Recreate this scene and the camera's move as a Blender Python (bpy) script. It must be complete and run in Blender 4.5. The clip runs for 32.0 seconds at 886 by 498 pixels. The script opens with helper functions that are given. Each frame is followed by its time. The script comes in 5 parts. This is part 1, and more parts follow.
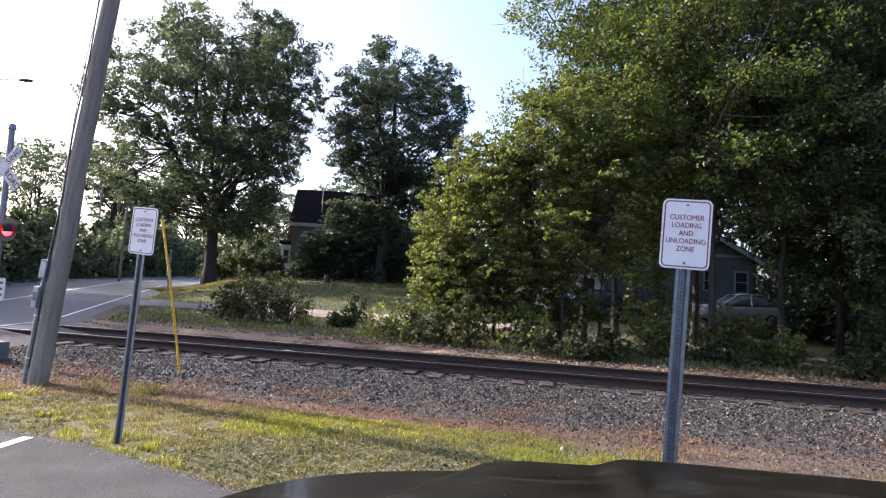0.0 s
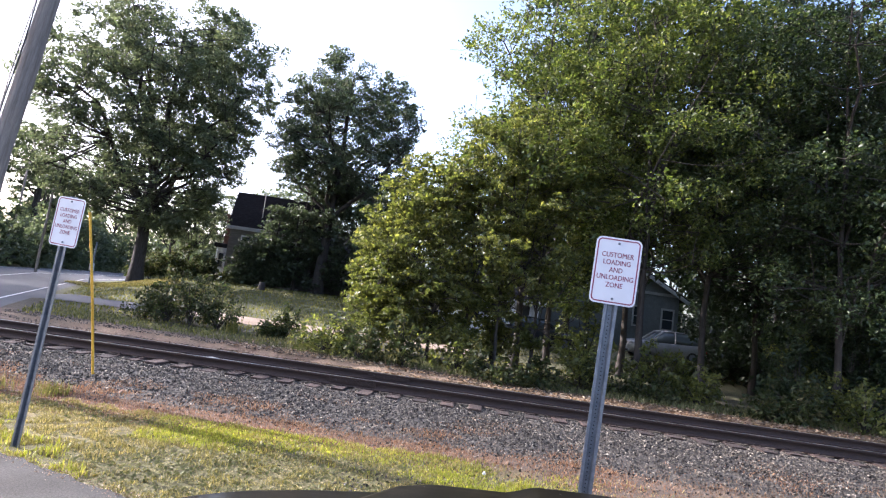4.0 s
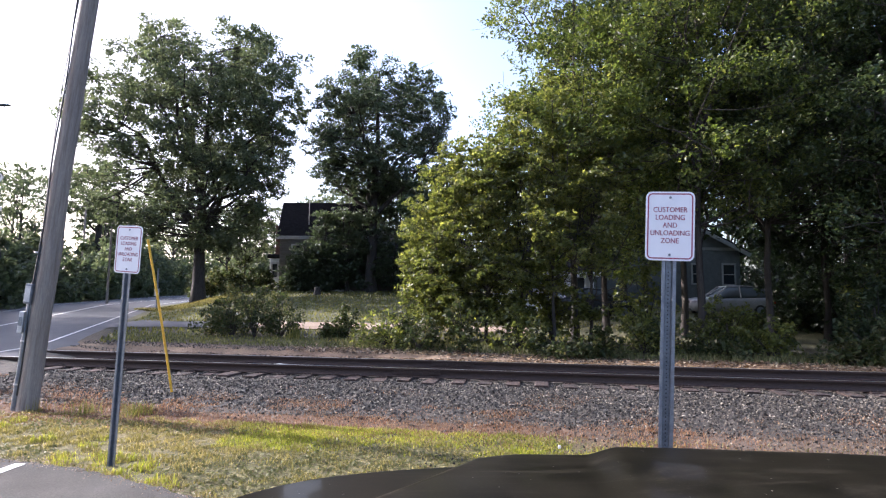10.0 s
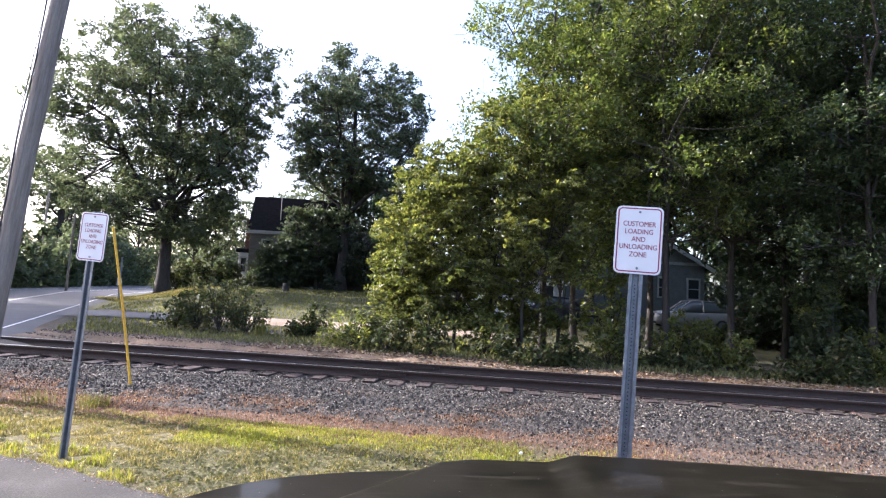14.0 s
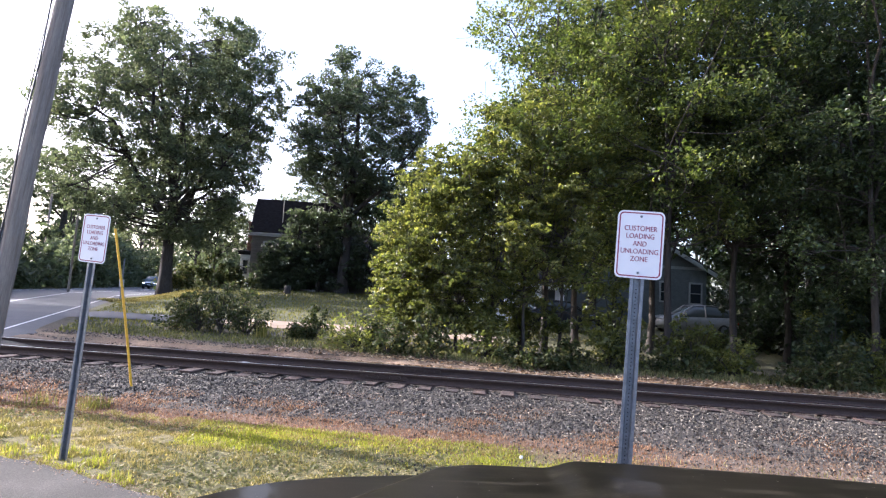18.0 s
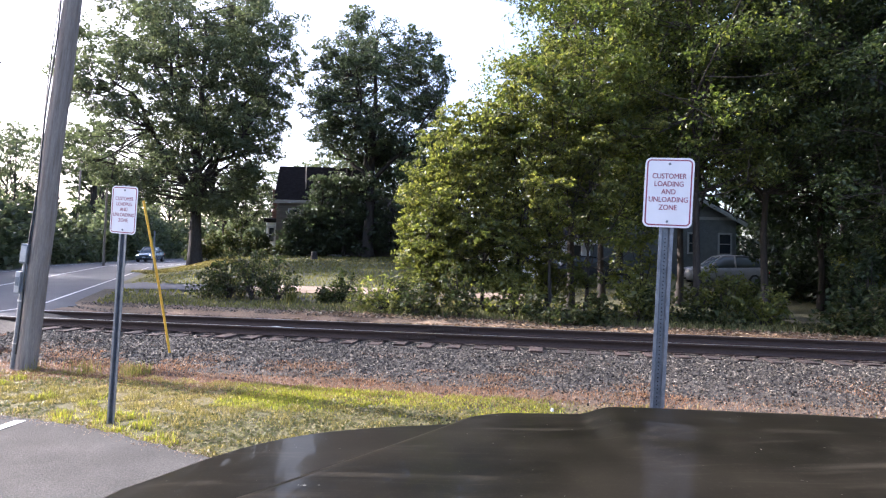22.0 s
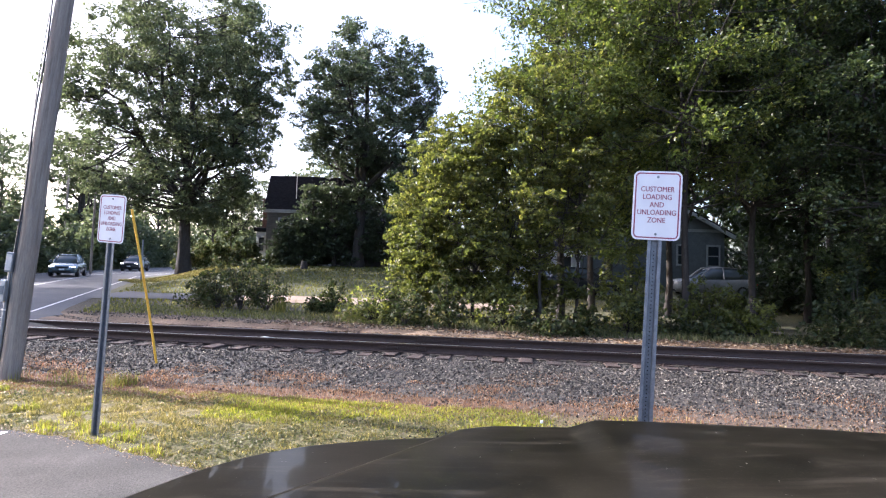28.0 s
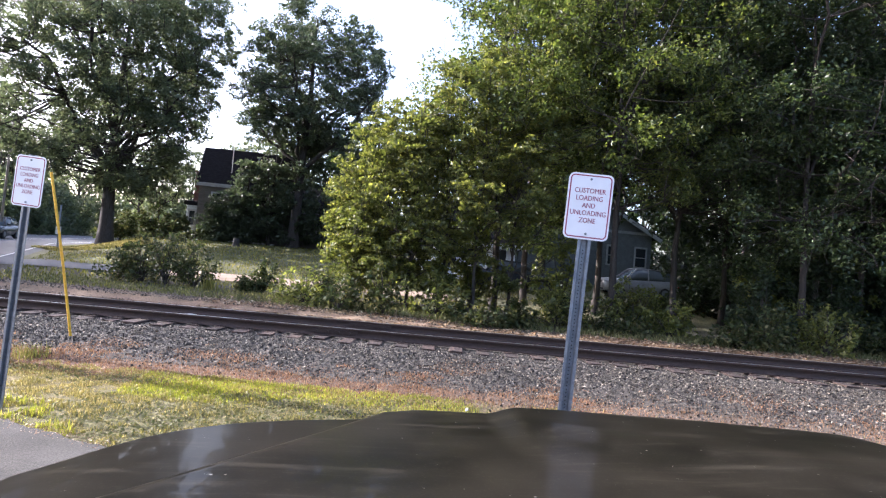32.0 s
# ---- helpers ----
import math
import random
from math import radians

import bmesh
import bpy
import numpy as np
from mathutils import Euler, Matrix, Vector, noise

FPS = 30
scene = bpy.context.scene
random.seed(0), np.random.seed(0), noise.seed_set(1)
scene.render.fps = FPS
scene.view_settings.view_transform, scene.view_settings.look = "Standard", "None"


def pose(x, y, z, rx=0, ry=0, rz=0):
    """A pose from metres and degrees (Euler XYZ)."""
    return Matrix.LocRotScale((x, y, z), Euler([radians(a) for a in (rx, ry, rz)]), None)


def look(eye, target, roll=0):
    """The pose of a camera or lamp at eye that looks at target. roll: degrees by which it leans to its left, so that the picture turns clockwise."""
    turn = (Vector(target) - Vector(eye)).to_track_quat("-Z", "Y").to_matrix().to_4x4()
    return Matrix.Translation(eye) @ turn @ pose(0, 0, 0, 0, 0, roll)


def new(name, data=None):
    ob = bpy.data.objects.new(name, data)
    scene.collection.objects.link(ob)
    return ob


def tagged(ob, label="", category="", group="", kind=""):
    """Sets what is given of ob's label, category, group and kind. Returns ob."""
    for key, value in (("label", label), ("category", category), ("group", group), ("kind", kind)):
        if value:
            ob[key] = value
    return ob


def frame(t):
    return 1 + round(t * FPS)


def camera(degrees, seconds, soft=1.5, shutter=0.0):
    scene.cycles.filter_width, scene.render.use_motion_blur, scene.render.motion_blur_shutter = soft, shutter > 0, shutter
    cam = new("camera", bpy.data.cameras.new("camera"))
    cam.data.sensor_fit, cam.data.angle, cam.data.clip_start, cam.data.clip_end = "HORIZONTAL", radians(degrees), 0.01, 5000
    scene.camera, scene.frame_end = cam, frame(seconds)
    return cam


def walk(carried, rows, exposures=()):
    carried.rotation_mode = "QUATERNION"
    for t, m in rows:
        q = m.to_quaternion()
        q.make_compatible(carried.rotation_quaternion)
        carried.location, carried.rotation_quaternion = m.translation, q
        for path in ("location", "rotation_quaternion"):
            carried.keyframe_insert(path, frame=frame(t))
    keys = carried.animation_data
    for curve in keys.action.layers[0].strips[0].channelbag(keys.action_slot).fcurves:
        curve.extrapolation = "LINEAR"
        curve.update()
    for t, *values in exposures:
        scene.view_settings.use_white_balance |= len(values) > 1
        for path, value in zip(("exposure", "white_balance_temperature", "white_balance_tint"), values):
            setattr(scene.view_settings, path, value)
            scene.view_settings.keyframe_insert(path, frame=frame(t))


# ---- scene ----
cam = camera(74.0, 32.0, soft=1.2)
PATH = [
    (0, (-0.01, 0.001, 1.623), (-0.024, 1.995, 1.768), 3.3),
    (0.5, (-0.003, 0.0, 1.625), (0.029, 1.991, 1.817), 3.4),
    (1, (0.0, -0.009, 1.633), (0.078, 1.977, 1.857), 4.8),
    (1.5, (-0.002, -0.021, 1.63), (0.083, 1.962, 1.876), 4.6),
    (2, (-0.012, -0.019, 1.642), (0.079, 1.963, 1.893), 6.5),
    (2.5, (-0.013, -0.025, 1.641), (0.097, 1.955, 1.904), 7.0),
    (3, (-0.006, -0.023, 1.642), (0.123, 1.957, 1.894), 6.9),
    (3.5, (0.008, -0.024, 1.64), (0.19, 1.955, 1.865), 7.3),
    (5.5, (-0.007, -0.038, 1.623), (0.142, 1.943, 1.853), 8.3),
    (6, (-0.005, -0.04, 1.618), (0.162, 1.937, 1.872), 6.5),
    (6.5, (0.001, -0.035, 1.613), (0.172, 1.94, 1.875), 5.9),
    (7, (0.0, -0.031, 1.615), (0.172, 1.944, 1.881), 5.1),
    (7.5, (0.001, -0.032, 1.61), (0.174, 1.941, 1.888), 4.4),
    (8, (-0.001, -0.026, 1.606), (0.115, 1.944, 1.931), 1.6),
    (8.5, (0.003, 0.003, 1.598), (0.007, 1.995, 1.779), -0.5),
    (9, (0.003, 0.002, 1.599), (0.002, 1.995, 1.767), 0.0),
    (9.5, (0.004, 0.0, 1.597), (-0.01, 1.993, 1.754), -0.3),
    (10, (0.003, -0.007, 1.6), (0.025, 1.986, 1.768), 0.5),
    (10.5, (0.005, -0.006, 1.601), (0.042, 1.986, 1.77), 0.9),
    (11, (0.004, -0.012, 1.603), (0.081, 1.98, 1.767), 1.8),
    (11.5, (0.006, -0.017, 1.602), (0.1, 1.973, 1.774), 2.2),
    (12, (0.008, -0.016, 1.605), (0.11, 1.974, 1.778), 2.6),
    (12.5, (0.008, -0.017, 1.602), (0.115, 1.972, 1.783), 2.6),
    (13, (0.007, -0.019, 1.604), (0.117, 1.97, 1.785), 2.8),
    (13.5, (0.006, -0.02, 1.606), (0.119, 1.969, 1.786), 3.0),
    (14, (0.001, -0.021, 1.605), (0.118, 1.968, 1.785), 3.0),
    (14.5, (0.005, -0.02, 1.604), (0.118, 1.968, 1.787), 3.0),
    (16.5, (0.005, -0.022, 1.605), (0.116, 1.966, 1.793), 3.3),
    (17, (0.006, -0.021, 1.607), (0.117, 1.968, 1.793), 3.4),
    (17.5, (0.006, -0.021, 1.606), (0.114, 1.967, 1.795), 3.3),
    (18, (0.007, -0.02, 1.609), (0.117, 1.968, 1.799), 3.3),
    (18.5, (0.007, -0.02, 1.608), (0.117, 1.967, 1.799), 3.4),
    (19, (0.01, -0.017, 1.61), (0.12, 1.972, 1.797), 3.5),
    (19.5, (0.009, -0.017, 1.607), (0.12, 1.971, 1.795), 3.6),
    (20, (0.005, -0.023, 1.605), (0.119, 1.965, 1.799), 3.6),
    (20.5, (0.007, -0.023, 1.604), (0.126, 1.964, 1.806), 2.9),
    (21, (0.004, -0.003, 1.59), (0.087, 1.991, 1.734), -0.3),
    (21.5, (0.0, -0.003, 1.589), (0.078, 1.994, 1.669), 1.1),
    (22, (0.002, 0.001, 1.584), (0.036, 2.0, 1.638), 1.2),
    (22.5, (0.005, 0.0, 1.59), (0.027, 2.0, 1.641), 1.8),
    (23, (0.007, 0.0, 1.589), (0.042, 1.997, 1.682), 1.6),
    (23.5, (0.005, 0.001, 1.593), (0.033, 1.998, 1.692), 1.4),
    (24, (0.006, 0.0, 1.59), (0.041, 1.997, 1.695), 1.3),
    (24.5, (0.003, -0.003, 1.587), (0.049, 1.994, 1.69), 1.0),
    (26.5, (0.006, 0.001, 1.587), (0.049, 1.999, 1.677), 0.6),
    (27, (0.005, -0.003, 1.588), (0.065, 1.994, 1.682), 0.9),
    (27.5, (0.007, -0.004, 1.592), (0.08, 1.992, 1.686), 1.2),
    (28, (0.007, -0.002, 1.59), (0.072, 1.995, 1.68), 1.5),
    (28.5, (0.005, -0.002, 1.589), (0.071, 1.995, 1.68), 1.5),
    (29, (0.006, -0.005, 1.588), (0.076, 1.992, 1.681), 1.7),
    (29.5, (0.008, -0.005, 1.59), (0.083, 1.991, 1.681), 1.9),
    (30, (0.008, -0.011, 1.589), (0.114, 1.984, 1.683), 2.2),
    (30.5, (0.01, -0.014, 1.591), (0.12, 1.981, 1.681), 2.4),
    (31, (0.01, -0.011, 1.597), (0.137, 1.983, 1.682), 2.8),
    (31.5, (0.01, -0.032, 1.592), (0.224, 1.955, 1.668), 3.3),
    (32, (0.011, -0.044, 1.592), (0.289, 1.935, 1.652), 4.8),
]
walk(cam, [(t, look(eye, target, roll)) for t, eye, target, roll in PATH],
     exposures=[(0.0, 1.49, 5820, 22), (1.5, 1.93, 5820, 22), (6.0, 1.93, 5820, 22), (9.0, 2.09, 5820, 22), (10.0, 1.70, 5820, 22), (11.0, 1.99, 5820, 22), (20.0, 1.99, 5820, 22), (31.0, 1.99, 5820, 22), (32.0, 2.07, 5820, 22)])

# ---- world, sun, exposure ----
SUN_AZ, SUN_EL = radians(-67.0), radians(27)
world = bpy.data.worlds.new("world")
scene.world = world
world.use_nodes = True
_n = world.node_tree.nodes
_l = world.node_tree.links
_n.clear()
sky = _n.new("ShaderNodeTexSky")
sky.sky_type = "NISHITA"
sky.sun_disc = False
sky.sun_elevation, sky.sun_rotation = SUN_EL, SUN_AZ
sky.air_density, sky.dust_density, sky.ozone_density = 1.0, 4.0, 1.0
_bg = _n.new("ShaderNodeBackground")
_bg.inputs["Strength"].default_value = 0.15
_out = _n.new("ShaderNodeOutputWorld")
_l.new(sky.outputs[0], _bg.inputs[0])
_l.new(_bg.outputs[0], _out.inputs[0])

sun_data = bpy.data.lights.new("sun", "SUN")
sun_data.energy, sun_data.angle, sun_data.color = 3.5, radians(0.53), (1.0, 0.94, 0.84)
sun = new("sun", sun_data)
sun.matrix_world = look((math.sin(SUN_AZ) * math.cos(SUN_EL) * 100, math.cos(SUN_AZ) * math.cos(SUN_EL) * 100, math.sin(SUN_EL) * 100), (0, 0, 0))


# ---- materials ----
def material(name):
    m = bpy.data.materials.new(name)
    m.use_nodes = True
    t = m.node_tree
    return m, t.nodes, t.links, t.nodes["Principled BSDF"]


def ramp(nodes, stops):
    r = nodes.new("ShaderNodeValToRGB")
    e = r.color_ramp.elements
    while len(e) < len(stops):
        e.new(0.5)
    for k, (p, c) in zip(e, stops):
        k.position, k.color = p, (*c, 1)
    return r


def noise_node(nodes, links, scale, detail=6, coords="Object", rough=0.6, stretch=None):
    co = nodes.new("ShaderNodeTexCoord")
    n = nodes.new("ShaderNodeTexNoise")
    n.inputs["Scale"].default_value, n.inputs["Detail"].default_value, n.inputs["Roughness"].default_value = scale, detail, rough
    src = co.outputs[coords]
    if stretch:
        mp = nodes.new("ShaderNodeMapping")
        mp.inputs["Scale"].default_value = stretch
        links.new(src, mp.inputs[0])
        src = mp.outputs[0]
    links.new(src, n.inputs["Vector"])
    return n


def mix(nodes, links, a, b, fac, mode="MIX"):
    m = nodes.new("ShaderNodeMix")
    m.data_type, m.blend_type = "RGBA", mode
    for sock, v in ((m.inputs[0], fac), (m.inputs[6], a), (m.inputs[7], b)):
        if hasattr(v, "is_output"):
            links.new(v, sock)
        elif isinstance(v, (int, float)):
            sock.default_value = v
        else:
            sock.default_value = (*v, 1)
    return m.outputs[2]


def surface(name, dark, light, scale=8.0, rough=0.8, metal=0.0, bump=0.3, fine=None, vary=0.0, stretch=None, spec=None, grain=0.62):
    """A two-scale material: a coarse blend of two colours, a finer grain, bump, and a shift from piece to piece."""
    m, n, l, b = material(name)
    a = noise_node(n, l, scale, stretch=stretch)
    r = ramp(n, [(0.3, dark), (0.7, light)])
    l.new(a.outputs[0], r.inputs[0])
    g = noise_node(n, l, fine or scale * 9, 4, stretch=stretch)
    gr = ramp(n, [(0.25, (grain,) * 3), (0.75, (1.87 - grain,) * 3)])
    l.new(g.outputs[0], gr.inputs[0])
    c = mix(n, l, r.outputs[0], gr.outputs[0], 0.8, "MULTIPLY")
    if vary:
        o = n.new("ShaderNodeObjectInfo")
        vr = ramp(n, [(0, (1 - vary,) * 3), (1, (1 + vary,) * 3)])
        l.new(o.outputs["Random"], vr.inputs[0])
        c = mix(n, l, c, vr.outputs[0], 1.0, "MULTIPLY")
    l.new(c, b.inputs["Base Color"])
    b.inputs["Roughness"].default_value, b.inputs["Metallic"].default_value = rough, metal
    if spec is not None:
        b.inputs["Specular IOR Level"].default_value = spec
    if bump:
        bp = n.new("ShaderNodeBump")
        bp.inputs["Strength"].default_value, bp.inputs["Distance"].default_value = bump, 0.01
        l.new(g.outputs[0], bp.inputs["Height"])
        l.new(bp.outputs[0], b.inputs["Normal"])
    return m


def leaf_material(name, stops, through_light=0.45, tint=(1.25, 1.3, 0.6), gloss=0.35):
    """Leaves: each its own shade, a soft gloss, and light shining through."""
    m, n, l, b = material(name)
    geo = n.new("ShaderNodeNewGeometry")
    r = ramp(n, stops)
    l.new(geo.outputs["Random Per Island"], r.inputs[0])
    big = noise_node(n, l, 0.55, 3)
    br = ramp(n, [(0.3, (0.72, 0.78, 0.7)), (0.7, (1.25, 1.2, 1.1))])
    l.new(big.outputs[0], br.inputs[0])
    c = mix(n, l, r.outputs[0], br.outputs[0], 1.0, "MULTIPLY")
    l.new(c, b.inputs["Base Color"])
    b.inputs["Roughness"].default_value = 0.42
    b.inputs["Specular IOR Level"].default_value = gloss
    tr = n.new("ShaderNodeBsdfTranslucent")
    l.new(mix(n, l, c, tint, 1.0, "MULTIPLY"), tr.inputs[0])
    ms = n.new("ShaderNodeMixShader")
    ms.inputs[0].default_value = through_light
    l.new(b.outputs[0], ms.inputs[1])
    l.new(tr.outputs[0], ms.inputs[2])
    l.new(ms.outputs[0], n["Material Output"].inputs[0])
    return m


def island_material(name, stops, rough=0.85, bump=0.0):
    m, n, l, b = material(name)
    geo = n.new("ShaderNodeNewGeometry")
    r = ramp(n, stops)
    l.new(geo.outputs["Random Per Island"], r.inputs[0])
    g = noise_node(n, l, 60, 3)
    gr = ramp(n, [(0.3, (0.8, 0.8, 0.8)), (0.7, (1.15, 1.15, 1.15))])
    l.new(g.outputs[0], gr.inputs[0])
    l.new(mix(n, l, r.outputs[0], gr.outputs[0], 1.0, "MULTIPLY"), b.inputs["Base Color"])
    b.inputs["Roughness"].default_value = rough
    return m


def plain(name, color, rough=0.5, metal=0.0, glow=0.0, coat=0.0):
    m, n, l, b = material(name)
    g = noise_node(n, l, 14, 5)
    gr = ramp(n, [(0.3, tuple(c * 0.88 for c in color)), (0.7, tuple(min(1, c * 1.08) for c in color))])
    l.new(g.outputs[0], gr.inputs[0])
    l.new(gr.outputs[0], b.inputs["Base Color"])
    b.inputs["Roughness"].default_value, b.inputs["Metallic"].default_value = rough, metal
    b.inputs["Coat Weight"].default_value = coat
    if glow:
        b.inputs["Emission Color"].default_value = (*color, 1)
        b.inputs["Emission Strength"].default_value = glow
    return m


M_ASPHALT = surface("asphalt_lot", (0.054, 0.051, 0.044), (0.092, 0.088, 0.077), 1.6, 0.92, bump=0.7, fine=70, grain=0.3, spec=0.2)
M_ROAD = surface("asphalt_road", (0.07, 0.073, 0.077), (0.1, 0.102, 0.105), 0.6, 0.85, bump=0.3, fine=40)
M_PAINT = surface("road_paint", (0.55, 0.55, 0.52), (0.78, 0.78, 0.75), 6, 0.7, bump=0.1)
M_DIRT = surface("sandy_drive", (0.22, 0.155, 0.10), (0.37, 0.28, 0.195), 1.2, 0.95, bump=0.5, fine=30)
M_BED = surface("ballast_bed", (0.03, 0.025, 0.019), (0.075, 0.063, 0.048), 9, 0.95, bump=1.0, fine=60, grain=0.3)
M_STONE = island_material("ballast_stone", [(0, (0.010, 0.0085, 0.0065)), (0.5, (0.041, 0.0345, 0.026)), (0.86, (0.104, 0.09, 0.07)), (1, (0.28, 0.25, 0.2))], 0.8)
M_RUST = surface("rusty_rail_steel", (0.030, 0.020, 0.016), (0.065, 0.042, 0.033), 12, 0.75, 0.35, bump=0.3, stretch=(1, 6, 6))
M_RAILTOP = surface("worn_rail_head", (0.55, 0.54, 0.53), (0.75, 0.74, 0.72), 9, 0.28, 0.95, bump=0.05, stretch=(0.3, 6, 6))
M_TIE = surface("weathered_tie", (0.018, 0.012, 0.009), (0.062, 0.037, 0.027), 5, 0.9, bump=0.8, vary=0.35, stretch=(6, 1, 6))
M_GALV = surface("galvanised_steel", (0.14, 0.158, 0.185), (0.24, 0.262, 0.292), 20, 0.45, 0.6, bump=0.1)
M_HOLE = plain("dark_hole", (0.02, 0.02, 0.025), 0.9)
M_SIGN = surface("white_sign_sheet", (0.66, 0.67, 0.71), (0.72, 0.73, 0.77), 5, 0.35, bump=0.0, grain=0.92)
M_SIGNEDGE = surface("sign_aluminium", (0.45, 0.46, 0.48), (0.6, 0.6, 0.62), 12, 0.4, 0.8, bump=0.0)
M_MAROON = surface("maroon_print", (0.22, 0.035, 0.07), (0.29, 0.055, 0.095), 30, 0.5, bump=0.0)
M_POLE = surface("grey_pole_wood", (0.15, 0.125, 0.108), (0.33, 0.29, 0.25), 3, 0.9, bump=0.9, fine=30, stretch=(8, 8, 0.4))
M_YELLOW = surface("yellow_plastic", (0.62, 0.34, 0.02), (0.75, 0.44, 0.04), 4, 0.45, bump=0.05)
M_WIRE = plain("dark_cable", (0.03, 0.03, 0.03), 0.6)
M_BARK = surface("grey_bark", (0.022, 0.018, 0.015), (0.065, 0.054, 0.045), 5, 0.95, bump=1.0, fine=25, stretch=(3, 3, 0.6))
# Oak leaf, paled and greyed: distance haze is painted into its colour.
M_OAK = leaf_material("hazed_oak_leaf", [(0, (0.062, 0.08, 0.05)), (0.6, (0.105, 0.126, 0.08)), (1, (0.145, 0.16, 0.105))], 0.52, (1.35, 1.4, 1.0), 0.45)
M_MAPLE = leaf_material("maple_leaf", [(0, (0.062, 0.078, 0.026)), (0.5, (0.118, 0.134, 0.045)), (0.92, (0.18, 0.194, 0.062)), (1, (0.24, 0.235, 0.09))], 0.58, (1.5, 1.5, 0.75), 0.7)
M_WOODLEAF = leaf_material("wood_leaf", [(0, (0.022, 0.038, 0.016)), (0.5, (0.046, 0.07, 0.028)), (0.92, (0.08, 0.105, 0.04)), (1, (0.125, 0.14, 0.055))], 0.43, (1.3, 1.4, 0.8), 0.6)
# Lit copy of the wood leaf: sunlight is put into its colour.
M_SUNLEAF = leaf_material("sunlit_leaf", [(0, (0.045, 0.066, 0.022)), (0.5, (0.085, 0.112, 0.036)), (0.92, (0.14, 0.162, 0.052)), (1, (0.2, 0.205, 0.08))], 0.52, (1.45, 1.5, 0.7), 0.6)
# Shaded copy of the leaf: the wood's shade is put into its colour.
M_DARKLEAF = leaf_material("shaded_leaf", [(0, (0.02, 0.034, 0.018)), (0.6, (0.037, 0.056, 0.027)), (1, (0.062, 0.084, 0.038))], 0.4, (1.2, 1.3, 0.9), 0.45)
M_SHADELEAF = leaf_material("shade_tree_leaf", [(0, (0.045, 0.063, 0.036)), (0.6, (0.075, 0.1, 0.057)), (1, (0.11, 0.13, 0.083))], 0.42, (1.25, 1.3, 0.95), 0.8)
M_BUSH = leaf_material("shrub_leaf", [(0, (0.03, 0.042, 0.018)), (0.6, (0.055, 0.074, 0.03)), (1, (0.12, 0.11, 0.06))], 0.45, (1.25, 1.2, 0.8), 0.25)
M_GRASS = leaf_material("grass_blade", [(0, (0.14, 0.13, 0.045)), (0.55, (0.25, 0.222, 0.09)), (1, (0.40, 0.34, 0.18))], 0.45, (1.15, 1.1, 0.75), 0.15)
M_LAWN = leaf_material("lawn_blade", [(0, (0.12, 0.125, 0.035)), (0.6, (0.2, 0.195, 0.06)), (1, (0.3, 0.27, 0.1))], 0.4, (1.15, 1.15, 0.7), 0.1)
M_LUSH = leaf_material("lush_grass_blade", [(0, (0.17, 0.19, 0.03)), (0.7, (0.30, 0.31, 0.05)), (1, (0.45, 0.40, 0.11))], 0.5, (1.2, 1.25, 0.6))
M_WEED = leaf_material("low_weed_leaf", [(0, (0.09, 0.10, 0.045)), (0.6, (0.16, 0.16, 0.08)), (1, (0.24, 0.22, 0.12))], 0.3, (1.1, 1.1, 0.8), 0.05)
M_DRY = leaf_material("dry_grass_blade", [(0, (0.13, 0.064, 0.038)), (0.6, (0.26, 0.142, 0.082)), (1, (0.38, 0.26, 0.16))], 0.4, (1.15, 1.0, 0.8))
M_LITTER = leaf_material("leaf_litter", [(0, (0.12, 0.07, 0.04)), (0.7, (0.3, 0.2, 0.12)), (1, (0.5, 0.42, 0.32))], 0.2, (1, 1, 1))

# ---- plan ----
# The track runs along (cos, sin) of TRACK; d is the distance beyond the near rail, s the way along it.
SLOPE, Y0, RAIL_Z = -0.181, 11.33, 0.265
TRACK = math.atan(SLOPE)
CT, ST = math.cos(TRACK), math.sin(TRACK)


def track_point(s, d, z=0.0):
    return Vector((s * CT - d * ST, Y0 + s * ST + d * CT, z))


def track_d(x, y):
    return (y - Y0 - SLOPE * x) * CT


def road_edge(y):
    """x of the road's edge line nearest to the camera, by y."""
    near = np.interp(y, [-40, 6, 12, 14, 15.5], [-14.0, -10.9, -10.1, -10.0, -10.2])
    return np.where(y < 15.5, near, np.where(y < 44, -10.2 - 0.38 * (y - 15.5), -21.03 - 0.18 * (y - 44)))


def road_z(y):
    return np.interp(y, [-40, 5, 9, 12, 15, 75, 110, 400], [0.0, 0.02, 0.13, 0.25, 0.29, 1.6, 2.0, 4])


def sstep(a, b, v):
    u = np.clip((v - a) / (b - a), 0, 1)
    return u * u * (3 - 2 * u)


